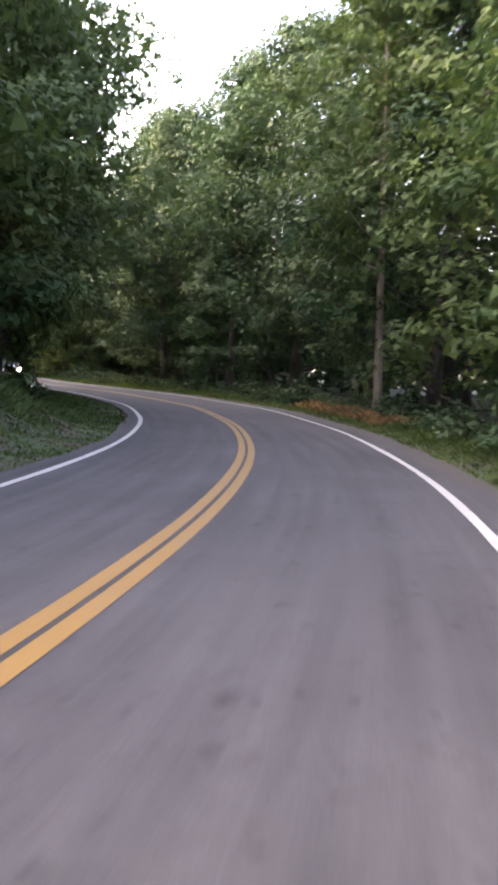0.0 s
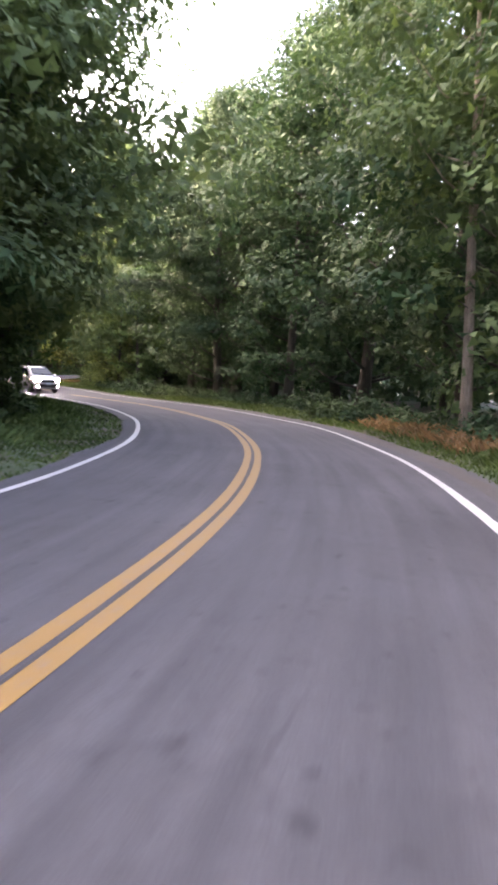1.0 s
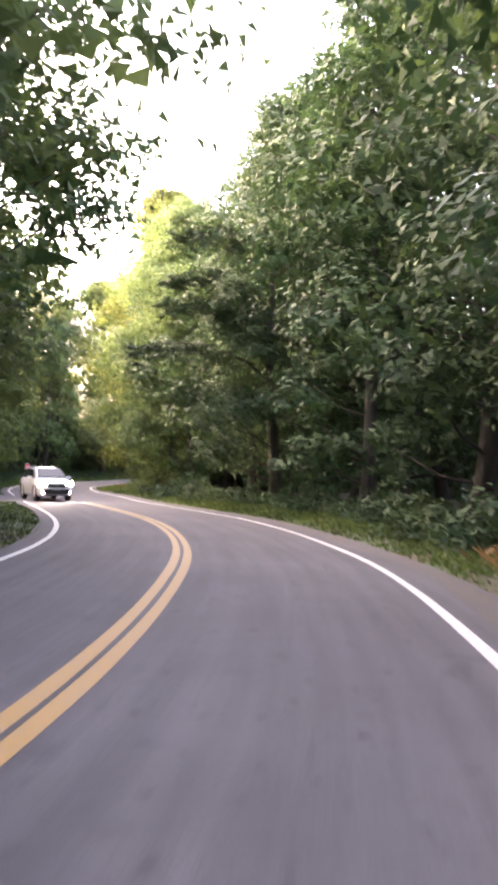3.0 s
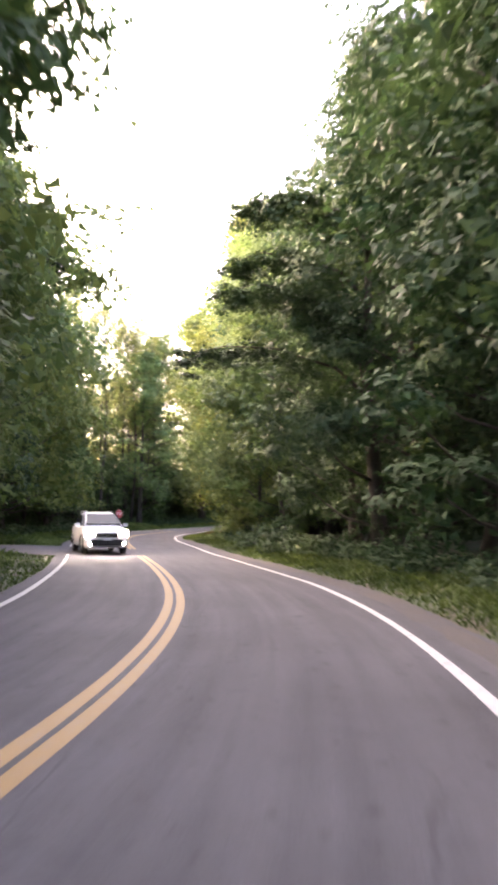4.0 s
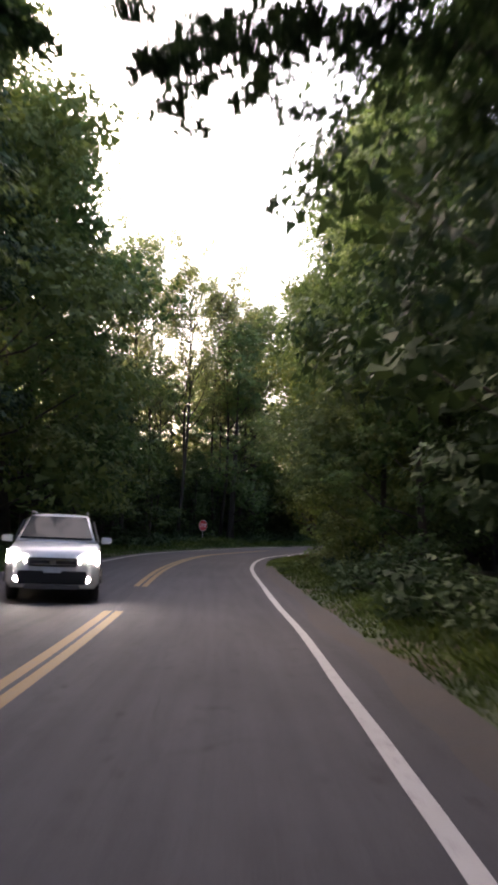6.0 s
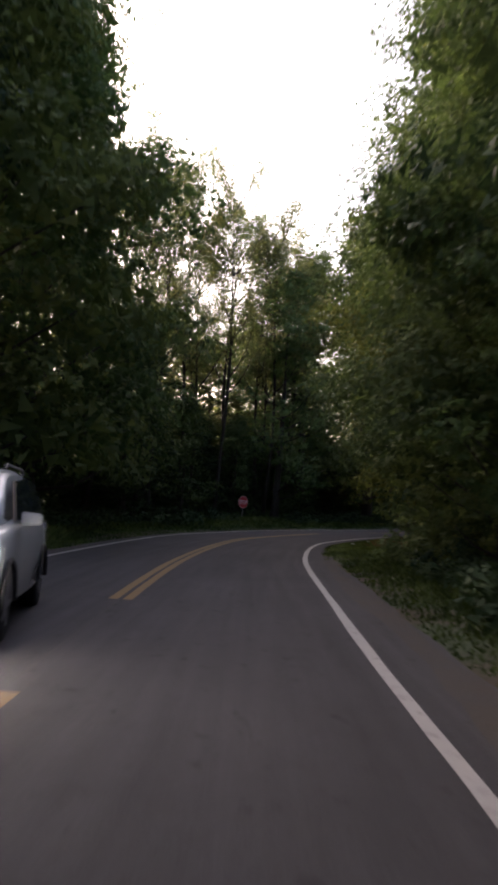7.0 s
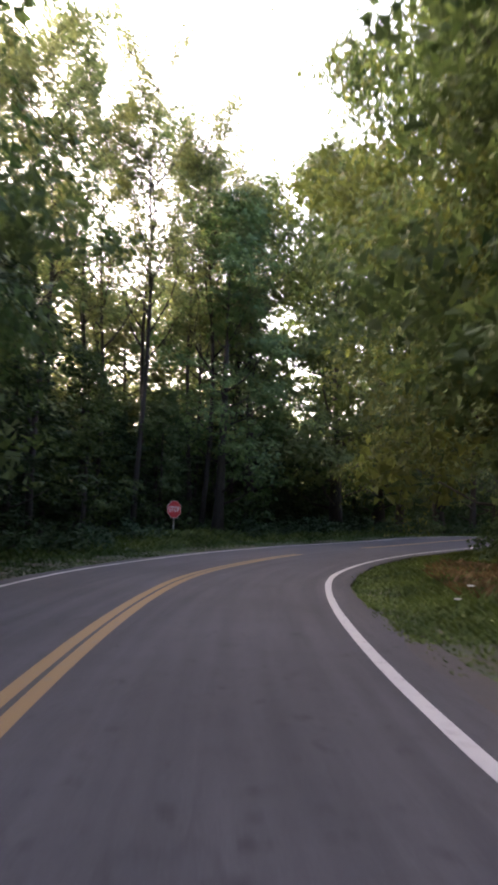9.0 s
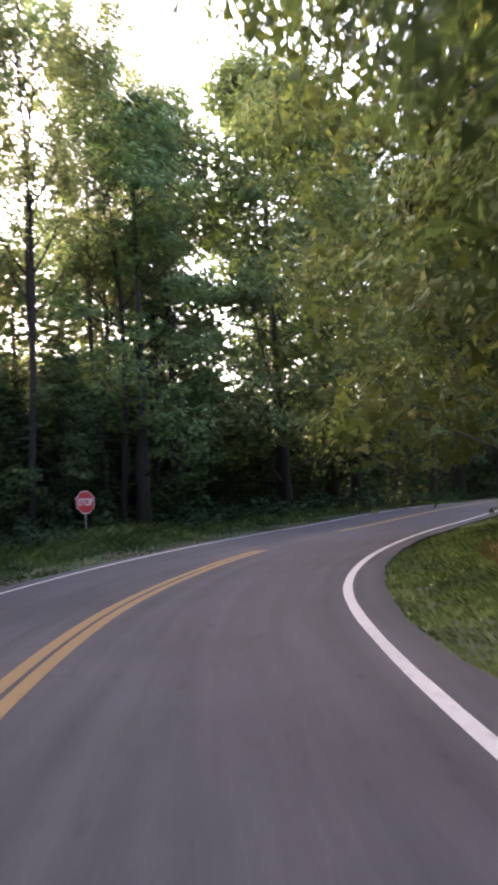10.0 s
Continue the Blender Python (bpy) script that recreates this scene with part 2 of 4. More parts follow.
# ---------------------------------------------------------------- mesh tools
class Shape:
    """Vertices and faces gathered into one mesh."""

    def __init__(self):
        self.v, self.f = [], []

    def add(self, verts, faces):
        k = len(self.v)
        self.v += [tuple(p) for p in verts]
        self.f += [tuple(i + k for i in q) for q in faces]
        return self

    def tube(self, pts, radii, n=7):
        k = len(self.v)
        for i, (p, r) in enumerate(zip(pts, radii)):
            a = Vector(pts[min(i + 1, len(pts) - 1)]) - Vector(pts[max(i - 1, 0)])
            q = a.to_track_quat("Z", "Y")
            for j in range(n):
                w = 2 * math.pi * j / n
                self.v.append(tuple(Vector(p) + q @ Vector((r * math.cos(w), r * math.sin(w), 0))))
        for i in range(len(pts) - 1):
            for j in range(n):
                a, b = k + i * n + j, k + i * n + (j + 1) % n
                self.f.append((a, b, b + n, a + n))
        e = k + (len(pts) - 1) * n
        self.f.append(tuple(range(e, e + n)))
        self.f.append(tuple(range(k + n - 1, k - 1, -1)))
        return self

    def box(self, x0, y0, z0, x1, y1, z1):
        v = [(x, y, z) for z in (z0, z1) for y in (y0, y1) for x in (x0, x1)]
        return self.add(v, [(0, 2, 3, 1), (4, 5, 7, 6), (0, 1, 5, 4), (2, 6, 7, 3), (0, 4, 6, 2), (1, 3, 7, 5)])

    def loft(self, rings, cap=True):
        """Rings of equal length, skinned one to the next."""
        k, n = len(self.v), len(rings[0])
        for r in rings:
            self.v += [tuple(p) for p in r]
        for i in range(len(rings) - 1):
            for j in range(n):
                a, b = k + i * n + j, k + i * n + (j + 1) % n
                self.f.append((a, b, b + n, a + n))
        if cap:
            self.f.append(tuple(range(k + n - 1, k - 1, -1)))
            e = k + (len(rings) - 1) * n
            self.f.append(tuple(range(e, e + n)))
        return self

    def mesh(self, name, material, smooth=False):
        me = bpy.data.meshes.new(name)
        me.from_pydata(self.v, [], self.f)
        me.materials.append(material)
        if smooth:
            me.polygons.foreach_set("use_smooth", [True] * len(me.polygons))
        me.update()
        return me


def part(name, shape, material, parent=None, label="", smooth=False, bevel=0.0):
    me = shape.mesh(name, material, smooth)
    if bevel:
        bm = bmesh.new()
        bm.from_mesh(me)
        bmesh.ops.recalc_face_normals(bm, faces=bm.faces)
        bmesh.ops.bevel(bm, geom=bm.edges, offset=bevel, segments=2, affect="EDGES", clamp_overlap=True)
        bm.to_mesh(me)
        bm.free()
    ob = new(name, me)
    if parent:
        ob.parent = parent
    if label:
        tagged(ob, label)
    return ob


def leaf_mesh(name, P, N, L, W, material, rng, simple=False):
    """One small folded leaf at each place P, facing about N, L long and W wide, as one mesh. simple: pointed leaves of one facet, for far crowns."""
    n = len(P)
    N = N / np.linalg.norm(N, axis=1, keepdims=True)
    T = rng.normal(size=(n, 3))
    T -= N * (T * N).sum(1, keepdims=True)
    T /= np.linalg.norm(T, axis=1, keepdims=True)
    B = np.cross(N, T)
    L, W = L[:, None], W[:, None]
    if simple:
        return quads_mesh(name, np.stack([P - T * L * 0.5 + B * W * 0.5, P - T * L * 0.4 - B * W * 0.5, P + T * L * 0.5], 1).reshape(-1, 3), material, 3)
    V = np.stack([P - T * L * 0.5, P + B * W * 0.5 + N * W * 0.18 - T * L * 0.08, P + T * L * 0.5 - N * L * 0.12, P - B * W * 0.5 + N * W * 0.18 - T * L * 0.08], 1).reshape(-1, 3)
    return quads_mesh(name, V, material)


def quads_mesh(name, V, material, k=4):
    """Loose faces of k corners each."""
    n = len(V) // k
    me = bpy.data.meshes.new(name)
    me.vertices.add(k * n)
    me.vertices.foreach_set("co", V.astype(np.float32).ravel())
    me.loops.add(k * n)
    me.loops.foreach_set("vertex_index", np.arange(k * n, dtype=np.int32))
    me.polygons.add(n)
    me.polygons.foreach_set("loop_start", np.arange(0, k * n, k, dtype=np.int32))
    me.materials.append(material)
    me.update()
    me.validate()
    return me


# ---------------------------------------------------------------- the road's line: curvature and grade every 5 m
KAPPA = [0.0176, 0.0153, 0.0104, 0.0146, 0.0151, 0.0134, 0.0201, 0.0166, 0.0171, 0.0221, 0.016, 0.0029, 0.0046, 0.0017, -0.0005, -0.0029, -0.0077, -0.0109, -0.0134, -0.0346, -0.0381, -0.0179, -0.0079, -0.003, -0.008, -0.014, -0.017, -0.017, -0.017, -0.016, -0.014, -0.012, -0.01, -0.01]
GRADE = [-0.0417, -0.0463, -0.0305, -0.0174, -0.0208, -0.0054, -0.0122, 0.0082, -0.0162, -0.0004, -0.0003, -0.0094, -0.0077, -0.0065, 0.0152, 0.0041, -0.0018, 0.0057, 0.0073, 0.0009, 0.0204, 0.0199, 0.0107, 0.0229, 0.0197, 0.005, -0.0115, -0.0082, -0.0024, -0.0047, -0.0118, -0.0181, -0.0219, -0.0219]

STEP = 0.5
SG = -5 + np.arange((len(KAPPA) - 1) * 10 + 1) * STEP
_kn = -5 + 5.0 * np.arange(len(KAPPA))


def _run(values):
    return np.concatenate([[0], np.cumsum((values[1:] + values[:-1]) / 2 * STEP)])


TH = _run(np.interp(SG, _kn, KAPPA))
_tm = (TH[1:] + TH[:-1]) / 2
RX = np.concatenate([[0], np.cumsum(-np.sin(_tm) * STEP)])
RY = np.concatenate([[0], np.cumsum(np.cos(_tm) * STEP)])
RZ = _run(np.interp(SG, _kn, GRADE))
RX, RY, RZ = RX - RX[10], RY - RY[10], RZ - RZ[10]
# the line runs on straight before its start
_back = np.arange(60, 0, -1) * STEP
RX = np.concatenate([RX[0] + np.sin(TH[0]) * _back, RX])
RY = np.concatenate([RY[0] - np.cos(TH[0]) * _back, RY])
RZ = np.concatenate([np.full(60, RZ[0]), RZ])
TH = np.concatenate([np.full(60, TH[0]), TH])
SG = np.concatenate([SG[0] - _back, SG])


def on_road(s, o, z=0.0):
    """The place s metres along and o metres right of the centre line."""
    th = np.interp(s, SG, TH)
    return (float(np.interp(s, SG, RX) + np.cos(th) * o), float(np.interp(s, SG, RY) + np.sin(th) * o), float(np.interp(s, SG, RZ) + z))


def heading(s):
    return math.degrees(float(np.interp(s, SG, TH)))


def road_coords(X, Y):
    """Station and offset of places in the plan."""
    X, Y = np.asarray(X, float).ravel(), np.asarray(Y, float).ravel()
    j = np.empty(len(X), int)
    for a in range(0, len(X), 20000):
        j[a:a + 20000] = ((X[a:a + 20000, None] - RX) ** 2 + (Y[a:a + 20000, None] - RY) ** 2).argmin(1)
    dx, dy = X - RX[j], Y - RY[j]
    side = np.cos(TH[j]) * dx + np.sin(TH[j]) * dy
    return SG[j], np.sign(side) * np.hypot(dx, dy), j


def smooth(a, b, x):
    t = np.clip((x - a) / (b - a), 0, 1)
    return t * t * (3 - 2 * t)


def wave(X, Y):
    return (np.sin(X * 0.31 + 1.3) * np.cos(Y * 0.27) + 0.6 * np.sin(X * 0.71 - Y * 0.53) + 0.4 * np.sin(Y * 1.1 + X * 0.9)) / 2


def ground_z(X, Y):
    """The height of the land: level with the road at its edge, a grass bank inside the first bend, uneven under the trees."""
    s, o, j = road_coords(X, Y)
    X, Y = np.asarray(X, float).ravel(), np.asarray(Y, float).ravel()
    a = np.abs(o)
    z = RZ[j] - 0.07 + 0.085 * smooth(3.5, 4.15, a)
    z = z + smooth(5, 14, a) * wave(X, Y) * 0.35 + smooth(6, 30, a) * 0.5
    bank = smooth(-12, 2, s) * (1 - smooth(17, 25, s)) * smooth(3.6, 8.0, -o)
    return z + bank * 2.5


# ---------------------------------------------------------------- ground, road and markings
axis_x = np.concatenate([-110 - np.geomspace(1, 1900, 24)[::-1], np.arange(-110, 45, 1.0), 45 + np.geomspace(1, 1900, 24)])
axis_y = np.concatenate([-40 - np.geomspace(1, 1900, 24)[::-1], np.arange(-40, 150, 1.0), 150 + np.geomspace(1, 1900, 24)])
GX, GY = np.meshgrid(axis_x, axis_y)
GZ = ground_z(GX, GY)
nx, ny = len(axis_x), len(axis_y)
gi = np.arange(nx * ny).reshape(ny, nx)
me = bpy.data.meshes.new("ground")
me.vertices.add(nx * ny)
me.vertices.foreach_set("co", np.stack([GX.ravel(), GY.ravel(), GZ], 1).astype(np.float32).ravel())
gq = np.stack([gi[:-1, :-1], gi[:-1, 1:], gi[1:, 1:], gi[1:, :-1]], -1).reshape(-1, 4)
me.loops.add(gq.size)
me.loops.foreach_set("vertex_index", gq.astype(np.int32).ravel())
me.polygons.add(len(gq))
me.polygons.foreach_set("loop_start", np.arange(0, gq.size, 4, dtype=np.int32))
me.polygons.foreach_set("use_smooth", np.ones(len(gq), bool))
me.materials.append(M["ground"])
me.update()
me.validate()
tagged(new("ground", me), "brown leaf litter and moss of the forest floor", "ground", kind="structure")


def ribbon(s0, s1, left, right, z, step=0.5, wander=0.0, seed=0, thick=0.0, columns=1):
    """A strip along the road between two offsets, with a uv of metres across and along."""
    rng = np.random.default_rng(seed)
    n = max(2, int((s1 - s0) / step) + 1)
    ss = np.linspace(s0, s1, n)
    jl = np.convolve(rng.normal(size=n + 8), np.ones(9) / 3, "valid") * wander
    jr = np.convolve(rng.normal(size=n + 8), np.ones(9) / 3, "valid") * wander
    sh = Shape()
    uv = []
    for s, a, b in zip(ss, jl, jr):
        for c in range(columns + 1):
            edge = right(s) if callable(right) else right
            lo = left(s) if callable(left) else left
            o = lo + a + (edge + b - lo - a) * c / columns
            sh.v.append(on_road(s, o, z))
            uv.append((o, s))
        if thick:
            sh.v[-columns - 1] = on_road(s, lo + a, z)
    w = columns + 1
    for i in range(n - 1):
        for c in range(columns):
            k = i * w + c
            sh.f.append((k, k + 1, k + w + 1, k + w))
    if thick:
        base = len(sh.v)
        for i, s in enumerate(ss):
            for c in (0, columns):
                p = sh.v[i * w + c]
                sh.v.append((p[0], p[1], p[2] - thick))
                uv.append(uv[i * w + c])
        for i in range(n - 1):
            a, b = base + 2 * i, base + 2 * i + 2
            sh.f.append((i * w, (i + 1) * w, b, a))
            sh.f.append((i * w + columns, a + 1, b + 1, (i + 1) * w + columns))
    return sh, uv


def put_uv(ob, uv):
    layer = ob.data.uv_layers.new(name="UVMap")
    for lp, d in zip(ob.data.loops, layer.data):
        d.uv = uv[lp.vertex_index]


road = tagged(new("road"), "two-lane grey asphalt country road with worn markings", "road", kind="structure")
sh, uv = ribbon(-34, 151, -3.2, lambda s: 3.85 - 0.38 * float(smooth(72, 86, s)), 0.0, 0.5, 0.05, 3, 0.12, 8)
ob = part("asphalt", sh, M["asphalt"], road, "grey weathered asphalt")
put_uv(ob, uv)
for a, b in ((-34, 61.0), (66.4, 98.4), (104.0, 151)):
    for o in (-0.099, 0.099):
        sh, uv = ribbon(a, b, o - 0.07, o + 0.07, 0.005, 0.5, 0.004, 5)
        part("yellow_line", sh, M["yellow"], road, "solid yellow painted centre line")
sh, uv = ribbon(-34, 151, -0.02, 0.012, 0.004, 0.5, 0.012, 9)
part("seam", sh, M["seam"], road, "dark sealed joint along the middle")


def edge_of(s):
    """The near edge line's middle: a little nearer the centre on the straight."""
    return 2.995 - 0.065 * float(smooth(46, 50, s) - smooth(54, 60, s))


sh, uv = ribbon(-34, 151, lambda s: edge_of(s) - 0.065, lambda s: edge_of(s) + 0.065, 0.005, 0.5, 0.006, 6)
part("edge_line", sh, M["white"], road, "solid white painted edge line")
for a, b in ((-34, 62.4), (69.0, 151)):
    sh, uv = ribbon(a, b, -2.79, -2.67, 0.005, 0.5, 0.006, 7)
    part("edge_line", sh, M["white"], road, "solid white painted edge line")

sh, uv = ribbon(-10, 80, 3.42, 3.83, 0.004, 0.4, 0.06, 12)
part("dirt_edge", sh, M["dirt"], road, "brown dirt washed over the asphalt's edge")

# the mouth of a side lane, between the broken lines
lane = Shape()
mouth = []
for i in range(13):
    w = i / 12
    o = -2.9 - 22 * w
    flare = 1.7 * (1 - w) ** 6
    drift = -1.5 * w * w
    row = []
    for c in range(5):
        s = 65.7 + drift + (c / 4 - 0.5) * (4.6 + 2 * flare)
        p = on_road(s, o)
        zz = float(ground_z([p[0]], [p[1]])[0]) + 0.07 if w > 0.06 else p[2] - 0.012
        row.append((p[0], p[1], zz))
    mouth += row
for i in range(12):
    for c in range(4):
        k = i * 5 + c
        lane.f.append((k, k + 5, k + 6, k + 1))
lane.v = mouth
side = tagged(new("side_road"), "grey asphalt mouth of a side road between the trees", "road", kind="structure")
ob = part("asphalt", lane, M["asphalt"], side)
put_uv(ob, [(p[0], p[1]) for p in lane.v])

# ---------------------------------------------------------------- grass along the road
def land(x, y):
    """The height of the ground's facets."""
    i = np.clip(np.searchsorted(axis_x, x) - 1, 0, nx - 2)
    j = np.clip(np.searchsorted(axis_y, y) - 1, 0, ny - 2)
    u = (x - axis_x[i]) / (axis_x[i + 1] - axis_x[i])
    v = (y - axis_y[j]) / (axis_y[j + 1] - axis_y[j])
    Z = GZ.reshape(ny, nx)
    return (Z[j, i] * (1 - u) + Z[j, i + 1] * u) * (1 - v) + (Z[j + 1, i] * (1 - u) + Z[j + 1, i + 1] * u) * v


def grass_strip(name, label, s0, s1, o0, o1, count, height, material, seed, skip=None):
    rng = np.random.default_rng(seed)
    s = rng.uniform(s0, s1, count)
    o = o0 + (o1 - o0) * rng.random(count) ** 1.1
    if skip:
        keep = ~((s > skip[0]) & (s < skip[1]))
        s, o = s[keep], o[keep]
    th = np.interp(s, SG, TH)
    x = np.interp(s, SG, RX) + np.cos(th) * o
    y = np.interp(s, SG, RY) + np.sin(th) * o
    z = land(x, y)
    tall = 0.6 + 0.8 * (0.5 + 0.5 * wave(x * 2.3, y * 2.1))
    edge = np.clip((np.abs(o) - 3.4) / 1.2, 0.5, 1.5)
    h = height * tall * edge * rng.uniform(0.5, 1.3, len(s))
    n = len(s)
    az = rng.uniform(0, 2 * np.pi, n)
    lean = rng.uniform(0.3, 1.3, n) * h
    ww = rng.uniform(0.01, 0.022, n) * (1 + h * 1.5)
    dx, dy = np.cos(az), np.sin(az)
    base = np.stack([x, y, z - 0.02], 1)
    side_ = np.stack([-dy * ww, dx * ww, 0 * ww], 1)
    midp = base + np.stack([dx * lean * 0.35, dy * lean * 0.35, h * 0.62], 1)
    tip = base + np.stack([dx * lean, dy * lean, h], 1)
    V = np.stack([base - side_, base + side_, midp + side_ * 0.8, tip], 1).reshape(-1, 3)
    ob = new(name, quads_mesh(name, V, material))
    return tagged(ob, label, "grass", kind="stuff")


grass_strip("verge_grass", "short green grass on the roadside verge", -14, 78, 3.92, 6.6, 36000, 0.15, M["grass"], 11)
grass_strip("verge_grass", "short green grass on the roadside verge", 78, 112, 3.55, 6.6, 9000, 0.15, M["lush"], 21)
grass_strip("verge_grass", "lush grass on the inside of the bend", 80, 104, 3.5, 6.4, 26000, 0.13, M["lush"], 18)
grass_strip("verge_grass", "short green grass on the roadside verge", -14, 74, -3.15, -6.8, 24000, 0.17, M["grass"], 12, (62.5, 69.6))
grass_strip("verge_grass", "narrow strip of rough grass beside the road", 74, 130, -3.15, -5.0, 20000, 0.12, M["grass"], 19)
grass_strip("bank_grass", "mown grey-green grass on the roadside bank", -4, 29, -3.3, -10.5, 30000, 0.13, M["grass"], 13)
grass_strip("tall_grass", "tall pale grass tuft round the sign post", 101, 106, -7.8, -9.6, 1300, 0.26, M["lush"], 14)
grass_strip("verge_grass", "thin shaded grass behind the outer verge", 69, 118, -4.8, -9.0, 9000, 0.2, M["grass"], 20)
grass_strip("verge_grass", "tall lush grass at the corner of the side road", 69.2, 80, -3.4, -7.4, 7000, 0.24, M["lush"], 23)
grass_strip("dry_weeds", "dry reddish brown weeds on the verge", 84, 96, 5.2, 9.0, 9000, 0.17, M["dry"], 15)
grass_strip("dry_weeds", "dry reddish brown weeds beside the trunk", 25, 34, 4.6, 6.6, 1600, 0.25, M["dry"], 16)


# ---------------------------------------------------------------- trees and shrubs
def crown_leaves(rng, C, R, D, per, leaf, flat=0.55):
    """Leaves gathered round the clump centres C, of radius R, each clump facing D."""
    k = np.repeat(np.arange(len(C)), per)
    d = rng.normal(size=(len(k), 3))
    d /= np.linalg.norm(d, axis=1, keepdims=True)
    q = rng.random(len(k)) ** 0.6
    off = d * (R[k] * q)[:, None] * np.array([1.15, 1.15, flat])
    off[:, 2] -= 0.22 * R[k] * (d[:, 0] ** 2 + d[:, 1] ** 2) * q
    N = D[k] * 0.7 + d * 0.55 + np.array([0, 0, 0.55]) + rng.normal(size=off.shape) * 0.3
    return C[k] + off, N, leaf * rng.uniform(0.6, 1.35, len(k))


def make_tree(name, label, seed, height, spread, low, lobes, subs, per, leaf, material, bark, lean=0.0, trunk_r=None, reach=(), core=80, block=0.34):
    """A tapered trunk whose limbs carry rounded lobes of foliage, each lobe covered with leaf clumps. low: where the crown begins, as a share of the height."""
    rng = np.random.default_rng(seed)
    tree = tagged(new(name), label, "tree", kind="")
    r0 = trunk_r or 0.013 * height + 0.05
    pts, rad = [], []
    bend = rng.normal(size=2) * 0.02 * height
    for i in range(9):
        w = i / 8
        pts.append((bend[0] * math.sin(w * 3) + lean * w * height, bend[1] * math.sin(w * 2.3), -0.3 + w * height * 0.9))
        rad.append(r0 * (1 - 0.9 * w) * (1.35 if i == 0 else 1))
    wood = Shape().tube(pts, rad, 9)
    axis = np.array(pts)

    def at(zz):
        return np.array([np.interp(zz, axis[:, 2], axis[:, 0]), np.interp(zz, axis[:, 2], axis[:, 1]), zz])

    z0, z1 = low * height, height
    C, R, D, H, HR = [], [], [], [], []
    for i in range(lobes):
        u = (i + 0.5 + rng.normal() * 0.3) / lobes
        w = min(1.0, max(0.0, u)) ** 0.88
        zz = z0 + (z1 - z0) * w
        prof = (math.sin(math.pi * min(1, 0.2 + 0.8 * w)) ** 0.55) * (1 - 0.22 * w)
        size = spread * rng.uniform(0.24, 0.4)
        ang = i * 2.39996 + rng.normal() * 0.45
        rr = max(0.0, spread * prof * rng.uniform(0.62, 1.06) - 0.5 * size)
        if rng.random() < 0.2:
            rr *= 0.4
        stem = at(min(zz, axis[-1, 2]))
        lobe = stem + np.array([math.cos(ang) * rr, math.sin(ang) * rr, min(zz, z1 - 0.5 * size) - stem[2]])
        if low < 0.2:
            lobe[2] = max(lobe[2], 0.55 * size)
        out = np.array([math.cos(ang), math.sin(ang), 0.0]) * min(1.0, rr / max(0.1, spread) * 1.6)
        n = max(6, int(subs * (size / (0.32 * spread)) ** 2))
        d = rng.normal(size=(n, 3)) + out * 0.75 + np.array([0, 0, 0.5])
        d /= np.linalg.norm(d, axis=1, keepdims=True)
        C.append(lobe + d * size * rng.uniform(0.7, 1.12, n)[:, None] * np.array([1.05, 1.05, 0.72]))
        R.append(size * rng.uniform(0.24, 0.46, n))
        D.append(d)
        h = rng.normal(size=(core, 3))
        h *= (rng.random(core) ** 0.4 / np.linalg.norm(h, axis=1))[:, None]
        H.append(lobe + h * size * np.array([0.78, 0.78, 0.5]))
        HR.append(np.full(core, block))
        if rr > 0.5:
            a = at(max(zz - 0.45 * rr - 0.25, 0.25 * height if low > 0.2 else 0.06 * height))
            mid = (a + lobe) / 2 + np.array([0, 0, -0.1 * rr])
            t = max(0.014, r0 * 0.26 * (1 - w * 0.7))
            wood.tube([tuple(a), tuple(mid), tuple(lobe)], [t, t * 0.66, t * 0.25], 5)
    for zz, far in reach:
        a = at(zz - 1.6)
        sway = rng.normal() * 0.8
        tip = a + np.array([-far, sway, 1.1])
        midp = a + np.array([-far * 0.5, sway * 0.3 + 0.4, 1.6])
        near = a + np.array([-far * 0.2, -0.3, 0.9])
        late = a + np.array([-far * 0.78, sway * 0.8 - 0.2, 1.45])
        wood.tube([tuple(a), tuple(near), tuple(midp), tuple(late), tuple(tip)], [r0 * 0.3, r0 * 0.2, r0 * 0.13, 0.02, 0.008], 6)
        n = 92
        w = 0.25 + 0.77 * (np.arange(n) + rng.random(n)) / n
        c = a + (midp - a) * np.minimum(1, w * 2)[:, None] + (tip - midp) * np.maximum(0, w * 2 - 1)[:, None]
        side = rng.normal(size=n) * 0.8 * (1.2 - 0.6 * w)
        c = c + np.stack([rng.normal(size=n) * 0.2, side, -0.14 * np.abs(side) + rng.normal(size=n) * 0.16 - 0.1], 1)
        for b in range(0, n, 4):
            root = a + (midp - a) * min(1, (w[b] - 0.08) * 2) + (tip - midp) * max(0, (w[b] - 0.08) * 2 - 1)
            wood.tube([tuple(root), tuple((root + c[b]) / 2 + np.array([0, 0, 0.05])), tuple(c[b])], [0.014, 0.009, 0.004], 4)
        C.append(c)
        R.append(rng.uniform(0.22, 0.4, n) * (1.25 - 0.4 * w))
        D.append(np.tile(np.array([0, 0, 1.0]), (n, 1)))
    part("trunk", wood, bark, tree, "", True)
    P, N, L = crown_leaves(rng, np.concatenate(C), np.concatenate(R), np.concatenate(D), per, leaf)
    # oversized filler leaves in each lobe's heart, added to block light through the crown
    H, HR = np.concatenate(H), np.concatenate(HR)
    P = np.concatenate([P, H])
    N = np.concatenate([N, rng.normal(size=H.shape) + np.array([0, 0, 0.5])])
    L = np.concatenate([L, HR * rng.uniform(0.7, 1.2, len(HR))])
    crown = new("crown", leaf_mesh("crown", P, N, L, L * rng.uniform(0.5, 0.75, len(L)), material, rng, True))
    crown.parent = tree
    return tree


